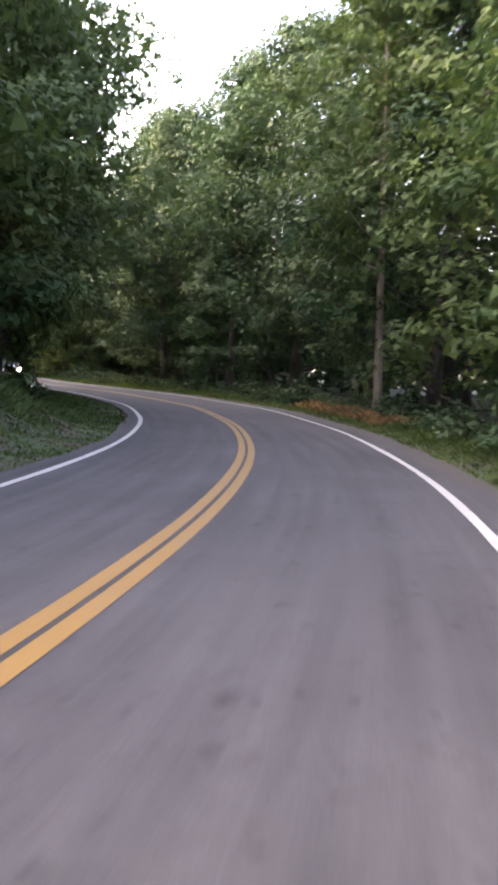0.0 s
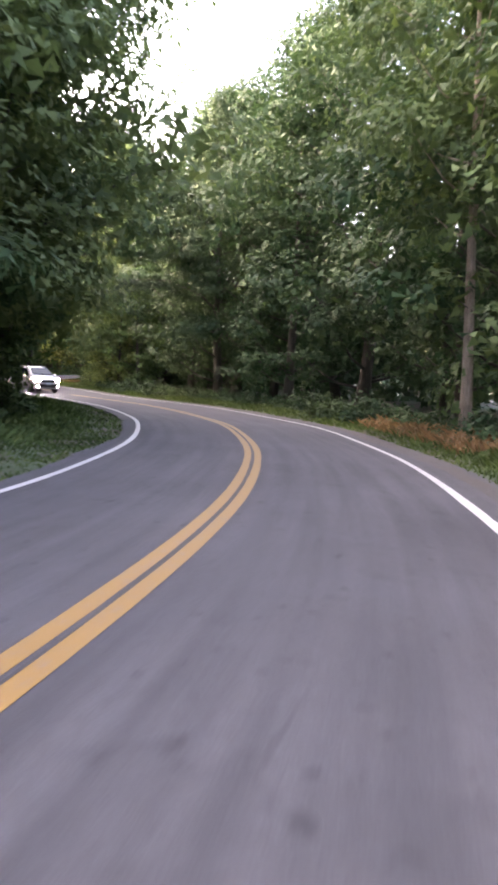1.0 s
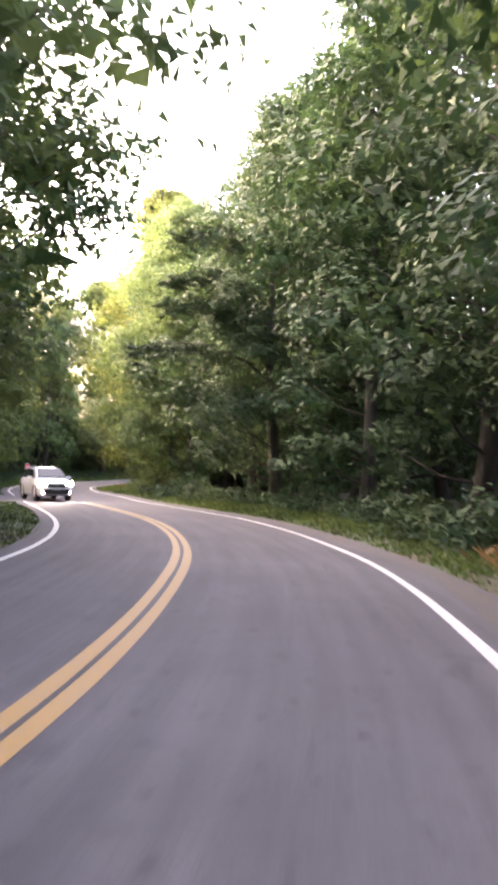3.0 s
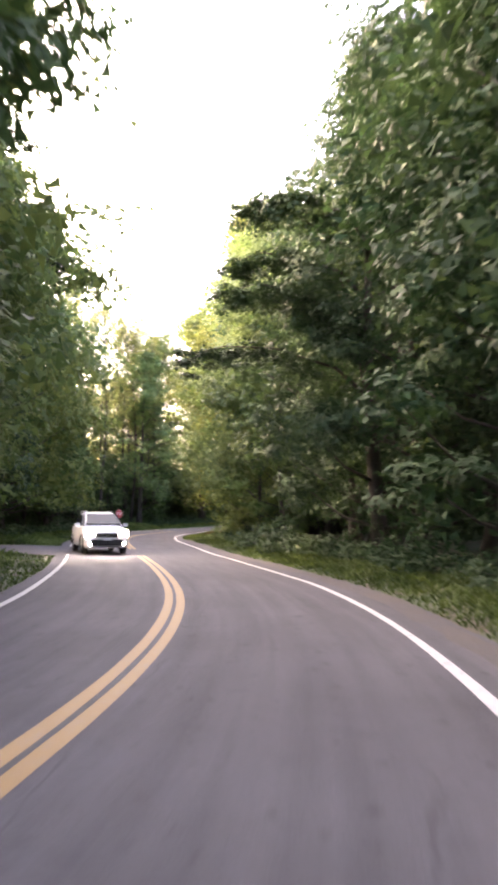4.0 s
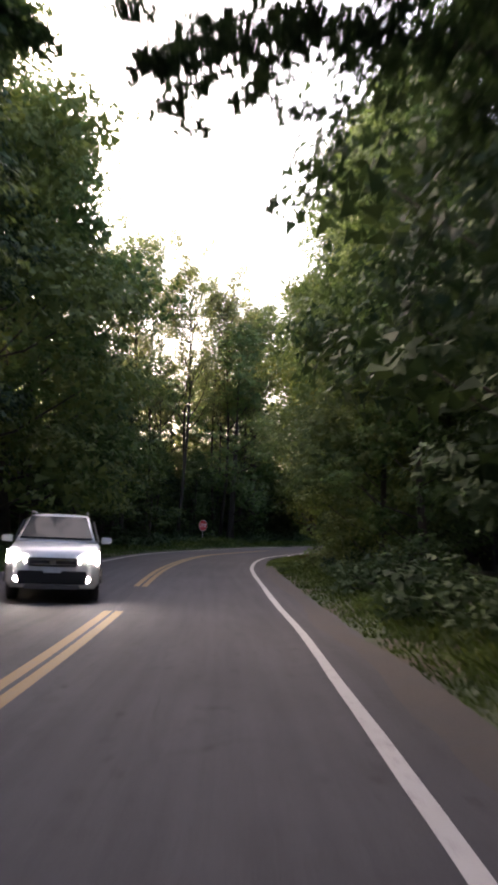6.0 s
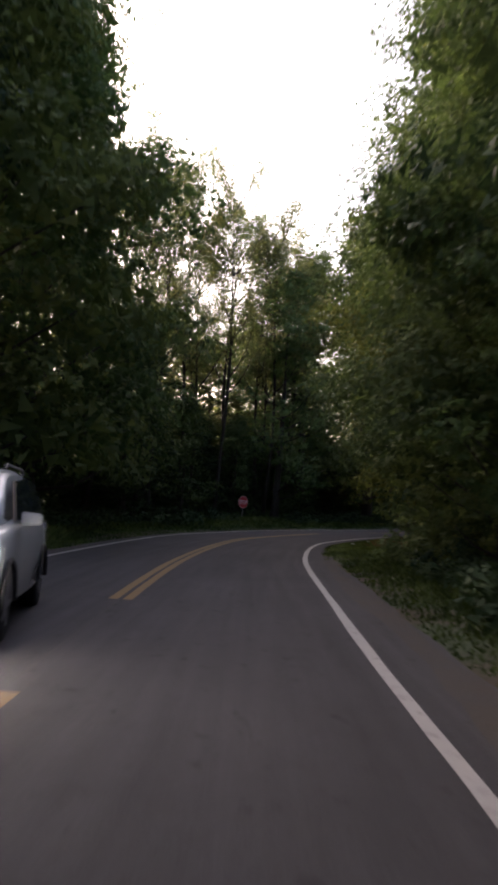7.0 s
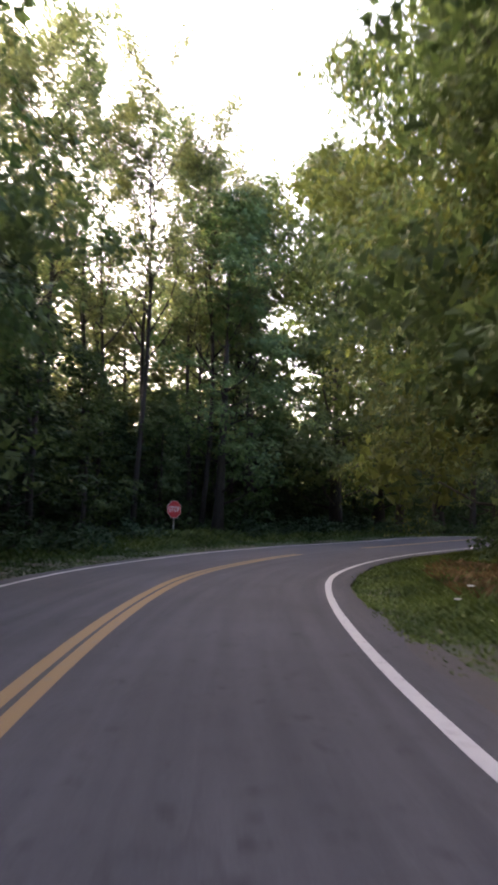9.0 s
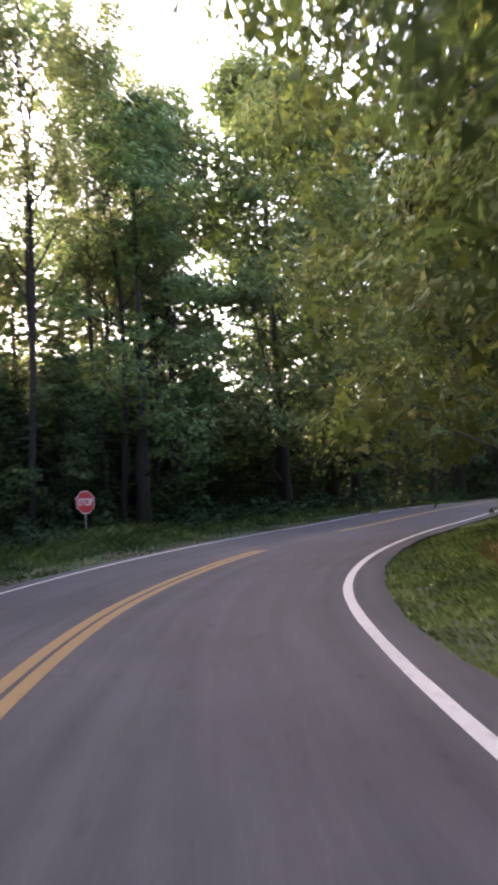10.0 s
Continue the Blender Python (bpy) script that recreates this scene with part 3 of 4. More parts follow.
def make_thin_tree(name, label, seed, height, leaf, material, bark):
    """A slender tree with steep forking limbs that carry airy tufts of leaves towards their ends."""
    rng = np.random.default_rng(seed)
    tree = tagged(new(name), label, "tree", kind="")
    axis = [(0.25 * math.sin(i * 0.7 + seed), 0.2 * math.sin(i * 0.9), -0.3 + height * 0.95 * i / 8) for i in range(9)]
    wood = Shape().tube(axis, [0.16 * (1 - 0.88 * i / 8) for i in range(9)], 8)
    ax = np.array(axis)
    C = []

    def grow(a, ang, rise, length, r, level):
        p, pts = np.array(a, float), [tuple(a)]
        n = 6
        for i in range(n):
            rise_i = rise + 0.12 * i * (1 if level == 0 else 0.3)
            p = p + np.array([math.cos(ang) * math.cos(rise_i), math.sin(ang) * math.cos(rise_i), math.sin(rise_i)]) * length / n
            ang += rng.normal() * 0.12
            pts.append(tuple(p))
            if i >= (2 if level == 0 else 1):
                C.append(p + rng.normal(size=3) * 0.22)
                if level and i % 2:
                    C.append(p + rng.normal(size=3) * 0.38)
            if level == 0 and i in (1, 2, 3, 4):
                grow(p, ang + rng.choice((-1, 1)) * rng.uniform(0.6, 1.3), rise * 0.75, length * rng.uniform(0.3, 0.5), r * 0.5, 1)
        wood.tube(pts, [r * (1 - 0.85 * i / n) for i in range(n + 1)], 5)

    for i in range(15):
        zz = height * (0.38 + 0.56 * (i + rng.random() * 0.6) / 15)
        a = (np.interp(zz, ax[:, 2], ax[:, 0]), np.interp(zz, ax[:, 2], ax[:, 1]), zz)
        grow(a, i * 2.4 + rng.normal() * 0.3, rng.uniform(0.65, 1.0), rng.uniform(3.2, 4.8) * (1.15 - 0.55 * (zz / height - 0.4)), 0.05, 0)
    part("trunk", wood, bark, tree, "", True)
    C = np.array(C)
    P, N, L = crown_leaves(rng, C, rng.uniform(0.3, 0.6, len(C)), np.tile(np.array([0, 0, 1.0]), (len(C), 1)), 20, leaf, 0.8)
    crown = new("crown", leaf_mesh("crown", P, N, L, L * 0.62, material, rng, True))
    crown.parent = tree
    return tree


KINDS = {
    "edge": make_tree("tree", "broad leafy tree with branches down to the verge", 1, 14.0, 3.9, 0.04, 30, 13, 27, 0.2, M["leaf"], M["bark"], core=70),
    "edge2": make_tree("tree", "leafy green tree with drooping side branches", 2, 16.0, 4.1, 0.05, 32, 13, 27, 0.21, M["leaf_deep"], M["bark"], core=70),
    "edge_coarse": make_tree("tree", "leafy roadside tree with branches down to the bank", 21, 14.5, 4.0, 0.04, 30, 11, 24, 0.24, M["leaf"], M["bark"], core=44, block=0.4),
    "wide_coarse": make_tree("tree", "dark spreading tree above the roadside bank", 23, 17.5, 6.0, 0.12, 50, 13, 26, 0.24, M["leaf"], M["bark"], core=70, block=0.42),
    "tall": make_tree("tree", "tall deciduous tree with a dense green crown", 3, 21.0, 4.8, 0.16, 30, 9, 16, 0.38, M["leaf"], M["bark"], core=46, block=0.62),
    "tall2": make_tree("tree", "tall dark green tree of the wood's edge", 4, 22.5, 4.6, 0.14, 30, 9, 16, 0.38, M["leaf_deep"], M["bark"], core=46, block=0.62),
    "dusty": make_tree("tree", "brownish green tree of the wood's edge", 18, 15.5, 4.6, 0.22, 30, 12, 22, 0.24, M["leaf_hazy"], M["bark"], core=50),
    "thin": make_thin_tree("tree", "tall thin tree with sparse pale leaves", 5, 21.5, 0.18, M["leaf_hazy"], M["bark"]),
    "thin2": make_thin_tree("tree", "slender forked tree with airy pale foliage", 15, 20.5, 0.18, M["leaf_hazy"], M["bark"]),
    "pale": make_tree("tree", "young tree with light yellow-green leaves", 6, 10.0, 3.1, 0.03, 24, 12, 34, 0.15, M["leaf_pale"], M["bark"], core=60, block=0.28),
    "light": make_tree("tree", "tall tree with light green airy leaves", 12, 17.0, 4.5, 0.12, 34, 14, 40, 0.18, M["leaf_pale"], M["bark"], core=60, block=0.3),
    "trunk": make_tree("tree", "slim tree with a bare leaning trunk", 7, 17.0, 4.2, 0.34, 28, 13, 30, 0.2, M["leaf"], M["bark_pale"], 0.03, 0.17),
    "wide": make_tree("tree", "old mid-green spreading tree whose crown hangs over the road", 9, 18.5, 6.2, 0.13, 54, 15, 28, 0.2, M["leaf_lime"], M["bark"], 0, 0.3, core=150, block=0.44),
    "wide2": make_tree("tree", "dark spreading tree whose crown hangs over the road", 10, 17.5, 6.0, 0.1, 54, 15, 28, 0.2, M["leaf_deep"], M["bark"], 0, 0.28, core=120),
    "lime": make_tree("tree", "broad light green tree leaning out over the verge", 17, 20.0, 6.3, 0.06, 68, 20, 48, 0.15, M["leaf_lime"], M["bark"], 0, 0.27, core=420, block=0.34),
    "olive": make_tree("tree", "spreading tree with yellow-green leaves over the verge", 14, 24.0, 7.4, 0.085, 84, 18, 48, 0.15, M["leaf_olive"], M["bark"], 0, 0.26, core=330, block=0.36),
    "reach": make_tree("tree", "leafy tree with long limbs hanging over the road", 8, 18.0, 4.3, 0.08, 40, 16, 44, 0.15, M["leaf_deep"], M["bark"], reach=((6.9, 6.2), (8.7, 5.0), (10.0, 4.6), (12.0, 4.2)), core=120, block=0.28),
}
used = set()


def plant(kind, s, o, size=1.0, turn=0.0, sink=0.0, wide=1.0):
    x, y, _ = on_road(s, o)
    s2, o2, _j = road_coords([x], [y])
    if abs(o2[0]) < min(abs(o), 5) - 0.4 and s < 150:
        return None
    z = float(ground_z([x], [y])[0]) - sink
    m = pose(x, y, z, 0, 0, turn) @ Matrix.Diagonal((size * wide, size * wide, size, 1))
    if kind in used:
        return copy_thing(KINDS[kind], m)
    used.add(kind)
    KINDS[kind].matrix_basis = m
    return KINDS[kind]


def plant_rows():
    """Rows of trees on both sides, those nearest the road the lowest and leafiest."""
    rng = np.random.default_rng(42)
    out = []
    for sgn, s0, s1 in ((1, -6, 146), (-1, -6, 148)):
        for o0, o1, gap, kinds, lo, hi in ((7.4, 8.6, 4.8, ("edge", "edge2", "edge", "edge2", "pale"), 0.85, 1.15), (11.5, 14.5, 6.0, ("tall", "tall2"), 0.85, 1.12)):
            s = s0 + rng.random() * 3
            while s < s1:
                o = rng.uniform(o0, o1)
                kind = kinds[int(rng.integers(len(kinds)))]
                size = rng.uniform(lo, hi)
                turn = rng.uniform(0, 360)
                out.append((kind, s, sgn * o, size, turn))
                s += gap * rng.uniform(0.75, 1.3)
    return out


# spreading crowns over the road: kind, station, offset, size, turn
SPREADING = (
    # inside of the second bend
    ("olive", 97.5, 7.8, 1.1, 40), ("olive", 93, 11.5, 0.8, 170), ("olive", 104, 9.0, 0.85, 140), ("wide2", 102, 8.8, 1.1, 310), ("wide2", 108, 8.2, 1.05, 200), ("wide2", 113, 9.0, 1.0, 50),
    ("lime", 77.0, 8.9, 1.0, 10), ("lime", 86.0, 9.2, 1.08, 130), ("wide", 88.0, 12.5, 1.1, 250),
    ("tall2", 90, 14.0, 1.2, 15), ("tall2", 95, 15.0, 1.25, 95), ("tall2", 100, 13.5, 1.25, 175), ("tall2", 105, 13.5, 1.2, 255), ("tall2", 111, 13.5, 1.2, 335),
    # outside of the straight, dark over the verge
    ("wide", 82.5, -8.2, 1.05, 120), ("wide", 76.0, -8.4, 1.1, 20), ("wide", 88.5, -9.8, 1.1, 60),
    # along the first bend
    ("wide", 51.5, -8.8, 1.12, 75), ("wide", 45.5, -9.0, 1.1, 215), ("wide_coarse", 41.5, -7.8, 1.1, 300), ("wide", 34, -7.8, 1.1, 160), ("edge_coarse", 25.5, -10.6, 1.2, 15), ("wide", 29, -9.6, 1.05, 111), ("wide_coarse", 18, -10.6, 1.15, 230), ("wide_coarse", 9, -11.0, 1.0, 77),
    ("wide2", 65.5, 12.0, 1.1, 100), ("wide2", 50.5, 11.0, 1.1, 15), ("wide2", 43.5, 9.6, 1.1, 190), ("wide2", 37, 10.4, 1.1, 330), ("wide2", 31, 10.2, 1.05, 40), ("wide_coarse", 22, 10.8, 1.05, 200), ("wide_coarse", 13, 10.6, 1.05, 90),
    ("wide2", 58.5, 10.4, 1.05, 45), ("tall2", 53, 12.0, 1.1, 20), ("tall2", 57.5, 12.5, 1.15, 140), ("tall", 62, 12.0, 1.1, 250), ("edge2", 64, 9.6, 1.1, 300),
    # round the side road: dense edge trees, also added to block sun through its gap
    ("wide", 58.8, -9.2, 0.95, 210), ("edge2", 71.6, -8.4, 1.1, 310), ("tall2", 61.2, -13.5, 1.1, 10), ("tall2", 70.6, -13.5, 1.1, 120), ("tall2", 61.5, -19.5, 1.1, 70), ("tall2", 69.0, -19.5, 1.1, 200), ("tall", 57.0, -19, 1.1, 230), ("tall", 72, -20, 1.1, 40), ("tall2", 60.5, -27, 1.1, 300), ("tall", 65, -29, 1.15, 80), ("tall2", 69.5, -27, 1.1, 170),
    # past the stop sign
    ("light", 107.5, -9.4, 1.0, 10), ("light", 112.5, -11.0, 1.2, 75), ("wide", 118, -9.0, 1.15, 140), ("light", 124, -8.5, 1.15, 260), ("edge2", 122.5, -9.0, 1.5, 210), ("light", 129, -9.0, 1.5, 120), ("edge2", 135, -8.8, 1.6, 40), ("edge", 141.5, -8.6, 1.6, 300),
    ("edge", 121, 7.6, 0.9, 30), ("edge2", 128, 7.6, 0.9, 130), ("edge", 135, 7.6, 0.95, 230), ("edge2", 142, 7.8, 0.95, 330), ("edge2", 131, -7.8, 0.95, 70), ("edge", 138, -7.8, 1.0, 170),
    # the far end
    ("edge", 153, -9, 1.1, 0), ("edge2", 154, -4, 1.0, 90), ("edge", 153, 1, 1.05, 200), ("edge2", 154, 6, 1.1, 20), ("edge", 153, 11, 1.1, 70),
    ("tall", 146, -12, 1.25, 30), ("tall2", 150, -6, 1.3, 130), ("tall", 152, 0, 1.3, 230), ("tall2", 152, 6, 1.25, 10), ("tall2", 146, -19, 1.25, 80), ("tall", 136, -15, 1.2, 190),
)
for kind, s, o, size, turn in plant_rows():
    if abs(o) < 11 and any(o * b > 0 and abs(s - a) < 2.6 for _k, a, b, _z, _t in SPREADING):
        continue
    if o < 0 and -6 < s < 24 and o > -11:
        o -= 2.0            # behind the open grass bank
    if 72 < s < 91 and -11 < o < 0:
        o += 0.9            # the wood comes close to the road here
        kind = "edge"
    if 84 < s < 101 and 0 < o < 11:
        o += 1.8            # the wider grass inside the second bend
    if 0 < o < 11 and 73 < s < 94:
        continue            # the broad light trees stand here
    if 0 < o < 11 and 40 < s < 73:
        kind = "edge2" if s < 64 else "pale"
    if s < 1 and abs(o) < 11:
        continue            # behind the start
    if s < 40 and abs(o) < 11:
        kind = "edge_coarse"
    if s > 119 and abs(o) < 11:
        kind = "tall2" if kind == "edge2" else "tall"
        size *= 0.75
    if o < 0 and 61.0 < s < 72 and o > -16:
        continue            # the mouth of the side road
    if o < 0 and 91 < s < 109:
        if o < -11:
            continue        # only thin trees stand behind the stop sign
        o -= 2.8
        size *= 0.55
    plant(kind, s, o, size, turn)
for kind, s, o, size, turn in SPREADING:
    plant(kind, s, o, size, turn)
plant("trunk", 28.5, 6.0, 1.0, 200)
plant("edge2", 72.8, -9.8, 1.2, 66)
plant("pale", 81.5, 7.0, 0.8, 30)
plant("edge2", 81.5, 9.8, 1.2, 60)
plant("edge2", 94.5, -9.4, 0.62, 20, 0, 1.3)        # a bushy dark tree short of the stop sign
plant("pale", 92.0, 9.4, 1.0, 160)
plant("pale", 73.5, 7.2, 0.9, 250)
# dark low trees close the wood behind the stop sign
rng = np.random.default_rng(31)
for i in range(12):
    plant("tall2", 89 + 2.8 * i, -rng.uniform(11.8, 13.4), rng.uniform(0.4, 0.48), rng.uniform(0, 360), 0.6, 1.6)
for i in range(13):
    plant("dusty", 86 + 2.3 * i, -rng.uniform(15.5, 18.5), rng.uniform(0.85, 1.0), rng.uniform(0, 360), 0, 1.15)
# tall thin trees stand out of them, close behind the sign
rng = np.random.default_rng(9)
for i in range(14):
    plant("thin" if i % 2 else "thin2", 93 + 1.5 * i + rng.uniform(-0.8, 0.8), -rng.uniform(9.8, 13.0), rng.uniform(0.98, 1.13) * (0.85 if i < 2 else 1.0), rng.uniform(0, 360), 0, rng.uniform(0.85, 1.05))
# limbs over the road: the crown's long side turned to the lane
plant("reach", 55.2, 7.5, 1.0, heading(55.2))
plant("reach", 60.5, -13.8, 1.7, heading(60.5) + 180)


def make_shrub(seed, label, spread, height, clumps, per, leaf, material):
    rng = np.random.default_rng(seed)
    shrub = tagged(new("shrub"), label, "shrub", "roadside shrubs")
    wood = Shape()
    C = []
    for i in range(clumps):
        a = rng.uniform(0, 6.283)
        r = spread * rng.random() ** 0.5
        c = (math.cos(a) * r, math.sin(a) * r, height * rng.uniform(0.12, 0.9) * (1 - 0.45 * (r / spread) ** 2))
        C.append(c)
        if i % 2:
            continue
        wood.tube([(c[0] * 0.1, c[1] * 0.1, -0.1), (c[0] * 0.5, c[1] * 0.5, c[2] * 0.6), c], [0.022, 0.014, 0.005], 4)
    part("wood", wood, M["bark"], shrub)
    k = np.repeat(np.arange(clumps), per)
    d = rng.normal(size=(len(k), 3))
    d /= np.linalg.norm(d, axis=1, keepdims=True)
    P = np.array(C)[k] + d * (rng.random(len(k)) ** 0.5 * spread * 0.36)[:, None] * np.array([1, 1, 0.7])
    P[:, 2] = np.maximum(P[:, 2], 0.03)
    N = d * 0.6 + np.array([0, 0, 0.9]) + rng.normal(size=P.shape) * 0.5
    L = leaf * rng.uniform(0.6, 1.4, len(k))
    leaves = new("foliage", leaf_mesh("foliage", P, N, L, L * 0.68, material, rng, True))
    leaves.parent = shrub
    return shrub


SHRUBS = [
    make_shrub(21, "low leafy shrub at the edge of the wood", 1.0, 1.5, 24, 42, 0.15, M["leaf"]),
    make_shrub(22, "dark green bramble at the edge of the wood", 1.2, 1.1, 25, 42, 0.15, M["leaf_deep"]),
    make_shrub(23, "tall light green sapling at the verge", 0.9, 2.3, 25, 42, 0.155, M["leaf_pale"]),
]
shrub_first = [True] * 3
rng = np.random.default_rng(77)
for sgn, s0, s1, o0, o1 in ((1, -8, 148, 5.9, 7.4), (-1, -8, 148, 6.6, 8.2)):
    s = s0
    while s < s1:
        i = int(rng.integers(3))
        o = sgn * rng.uniform(o0, o1)
        size = rng.uniform(0.7, 1.35)
        turn = rng.uniform(0, 360)
        s += rng.uniform(1.25, 2.3)
        if sgn < 0 and 61 < s < 71.5:
            continue
        if sgn < 0 and s > 70:
            i = 1           # dark bramble only: the trees' shade put into the leaf colour
        # dark-leaved shrubs here too, to deepen the shade by colour
        if sgn > 0 and s < 74:
            i = 1
        if sgn < 0 and s < 31:
            o -= 4.4        # on top of the bank
        if sgn > 0 and 84 < s < 101:
            o += 1.9
        if sgn > 0 and 36 < s < 80:
            o -= 0.45
        if sgn < 0 and 72 < s < 97:
            o += 0.9
        if sgn < 0 and s > 97:
            o -= 2.4 if 100.5 < s < 107 else 0.5 if s < 112 else 0.0        # the wider verge round the stop sign
        x, y, _ = on_road(s, o)
        z = float(ground_z([x], [y])[0]) - 0.05
        m = pose(x, y, z, 0, 0, turn) @ Matrix.Scale(size, 4)
        if shrub_first[i]:
            SHRUBS[i].matrix_basis = m
            shrub_first[i] = False
        else:
            copy_thing(SHRUBS[i], m)


# brambles deep under the trees on both sides of the second bend
for s, o in [(s, rng.uniform(8.2, 12.0)) for s in np.arange(101, 131, 1.4)] + [(s, -rng.uniform(8.6, 13.0)) for s in np.arange(107, 131, 1.2)]:
    x, y, _ = on_road(s, o)
    copy_thing(SHRUBS[int(rng.integers(2))], pose(x, y, float(ground_z([x], [y])[0]) - 0.05, 0, 0, rng.uniform(0, 360)) @ Matrix.Scale(rng.uniform(1.2, 1.8), 4))


def wild_flower(s, o, tall, lean):
    """A thin leaning stem with a flat white umbel of seven small heads."""
    x, y, _ = on_road(s, o)
    flower = tagged(new("wild_flower"), "small white wild flower among the dry weeds", "flower", "white flowers on the verge")
    part("stem", Shape().tube([(0, 0, -0.03), (lean * 0.4, 0, tall * 0.6), (lean, 0, tall)], [0.005, 0.004, 0.003], 5), M["grass"], flower, "thin green stem")
    bloom = Shape()
    for i in range(7):
        a, r = i * 1.0472, 0.034 if i else 0.0
        cx, cy = lean + r * math.cos(a), r * math.sin(a)
        bloom.loft([[(cx + q * math.cos(k * 1.0472), cy + q * math.sin(k * 1.0472), tall + z) for k in range(6)] for q, z in ((0.006, -0.008), (0.019, 0.004), (0.014, 0.014))])
    part("bloom", bloom, M["sign_white"], flower, "flat white umbel")
    flower.matrix_basis = pose(x, y, float(ground_z([x], [y])[0]), 0, 0, math.degrees(lean * 40))


wild_flower(81.5, 4.4, 0.34, 0.05)
wild_flower(83.0, 4.9, 0.4, -0.04)


def far_woods():
    """The closed wood behind the rows: clumps of larger leaves from the ground to the tree tops."""
    rng = np.random.default_rng(5)
    P = []
    for sgn, s0, s1 in ((1, -34, 150), (-1, -34, 150)):
        n = 2300
        s = rng.uniform(s0, s1, n)
        o = sgn * rng.uniform(15.5, 26, n)
        x = np.array([on_road(a, b)[0] for a, b in zip(s, o)])
        y = np.array([on_road(a, b)[1] for a, b in zip(s, o)])
        _s, oo, _j = road_coords(x, y)
        ok = np.abs(oo) > 12
        x, y = x[ok], y[ok]
        top = 11 + 3.5 * wave(x * 0.8, y * 0.8)
        top = np.where((sgn < 0) & (_s[ok] > 86), 8.5, top)
        z = ground_z(x, y) + rng.random(len(x)) ** 1.25 * top
        P.append(np.stack([x, y, z], 1))
    # thick undergrowth on the outer side of the second bend
    s = rng.uniform(86, 150, 1500)
    o = -rng.uniform(13, 18, 1500)
    xy = np.array([on_road(a, b)[:2] for a, b in zip(s, o)])
    P.append(np.stack([xy[:, 0], xy[:, 1], ground_z(xy[:, 0], xy[:, 1]) + rng.random(1500) * 4.5], 1))
    # behind the camera's start and past the last bend
    for cs in (-34, 150):
        cx, cy, _ = on_road(cs, 0)
        n = 1000
        th = math.radians(heading(cs))
        a = rng.uniform(-30, 30, n)
        b = rng.uniform(0, 12, n) * (-1 if cs < 0 else 1)
        x = cx + math.cos(th) * a - math.sin(th) * b
        y = cy + math.sin(th) * a + math.cos(th) * b
        P.append(np.stack([x, y, ground_z(x, y) + rng.random(n) * 12], 1))
    C = np.concatenate(P)
    fine = np.zeros(len(C), bool)
    fine[sum(len(p) for p in P[:2]):sum(len(p) for p in P[:3])] = True
    k = np.repeat(np.arange(len(C)), np.where(fine, 44, 24))
    d = rng.normal(size=(len(k), 3))
    d /= np.linalg.norm(d, axis=1, keepdims=True)
    Q = C[k] + d * (rng.random(len(k)) ** 0.5 * np.where(fine[k], 1.2, 1.9))[:, None]
    N = d + np.array([0, 0, 0.7]) + rng.normal(size=Q.shape) * 0.4
    L = rng.uniform(0.45, 0.85, len(k)) * np.where(fine[k], 0.45, 1.0)
    ob = new("far_woods", leaf_mesh("far_woods", Q, N, L, L * 0.8, M["leaf_deep"], rng, True))
    tagged(ob, "deep green woods closing in behind the roadside trees", "woods", kind="stuff")


far_woods()

# ---------------------------------------------------------------- stop sign
def octagon(r, y, z=0.0):
    return [(r * math.cos(math.pi / 8 + i * math.pi / 4), y, z + r * math.sin(math.pi / 8 + i * math.pi / 4)) for i in range(8)]


def stop_sign():
    sign = tagged(new("stop_sign"), "red octagonal stop sign on a thin steel post in the grass", "sign")
    part("post", Shape().box(-0.024, 0.01, -1.9, 0.024, 0.04, 0.2), M["galv"], sign, "galvanised steel post", bevel=0.004)
    r = 0.38 / math.cos(math.pi / 8)
    part("border", Shape().loft([octagon(r, 0.004), octagon(r, 0.0)]), M["sign_white"], sign, "white border")
    part("face", Shape().loft([octagon(r * 0.945, 0.0), octagon(r * 0.945, -0.004)]), M["sign_red"], sign, "red face")
    txt = bpy.data.curves.new("stop_text", "FONT")
    txt.body = "STOP"
    txt.align_x, txt.align_y = "CENTER", "CENTER"
    txt.size = 0.34
    txt.extrude = 0.001
    txt.offset = 0.008
    tmp = new("stop_text", txt)
    me = bpy.data.meshes.new_from_object(tmp.evaluated_get(bpy.context.evaluated_depsgraph_get()))
    bpy.data.objects.remove(tmp)
    me.materials.clear()
    me.materials.append(M["sign_white"])
    word = new("lettering", me)
    word.parent = sign
    word.matrix_basis = pose(0, -0.007, -0.005, 90, 0, 0) @ Matrix.Diagonal((0.74, 1, 1, 1))
    tagged(word, "white letters that read STOP")
    for zz in (-0.2, 0.2):
        part("bolt", Shape().loft([[(0.016 * math.cos(a * 1.0472), yy, zz + 0.016 * math.sin(a * 1.0472)) for a in range(6)] for yy in (-0.002, -0.012)]), M["galv"], sign)
    return sign


sign = stop_sign()
SIGN_AT = (-65.0, 80.4)
sign.matrix_basis = pose(SIGN_AT[0], SIGN_AT[1], 1.0, 0, 0, 91)


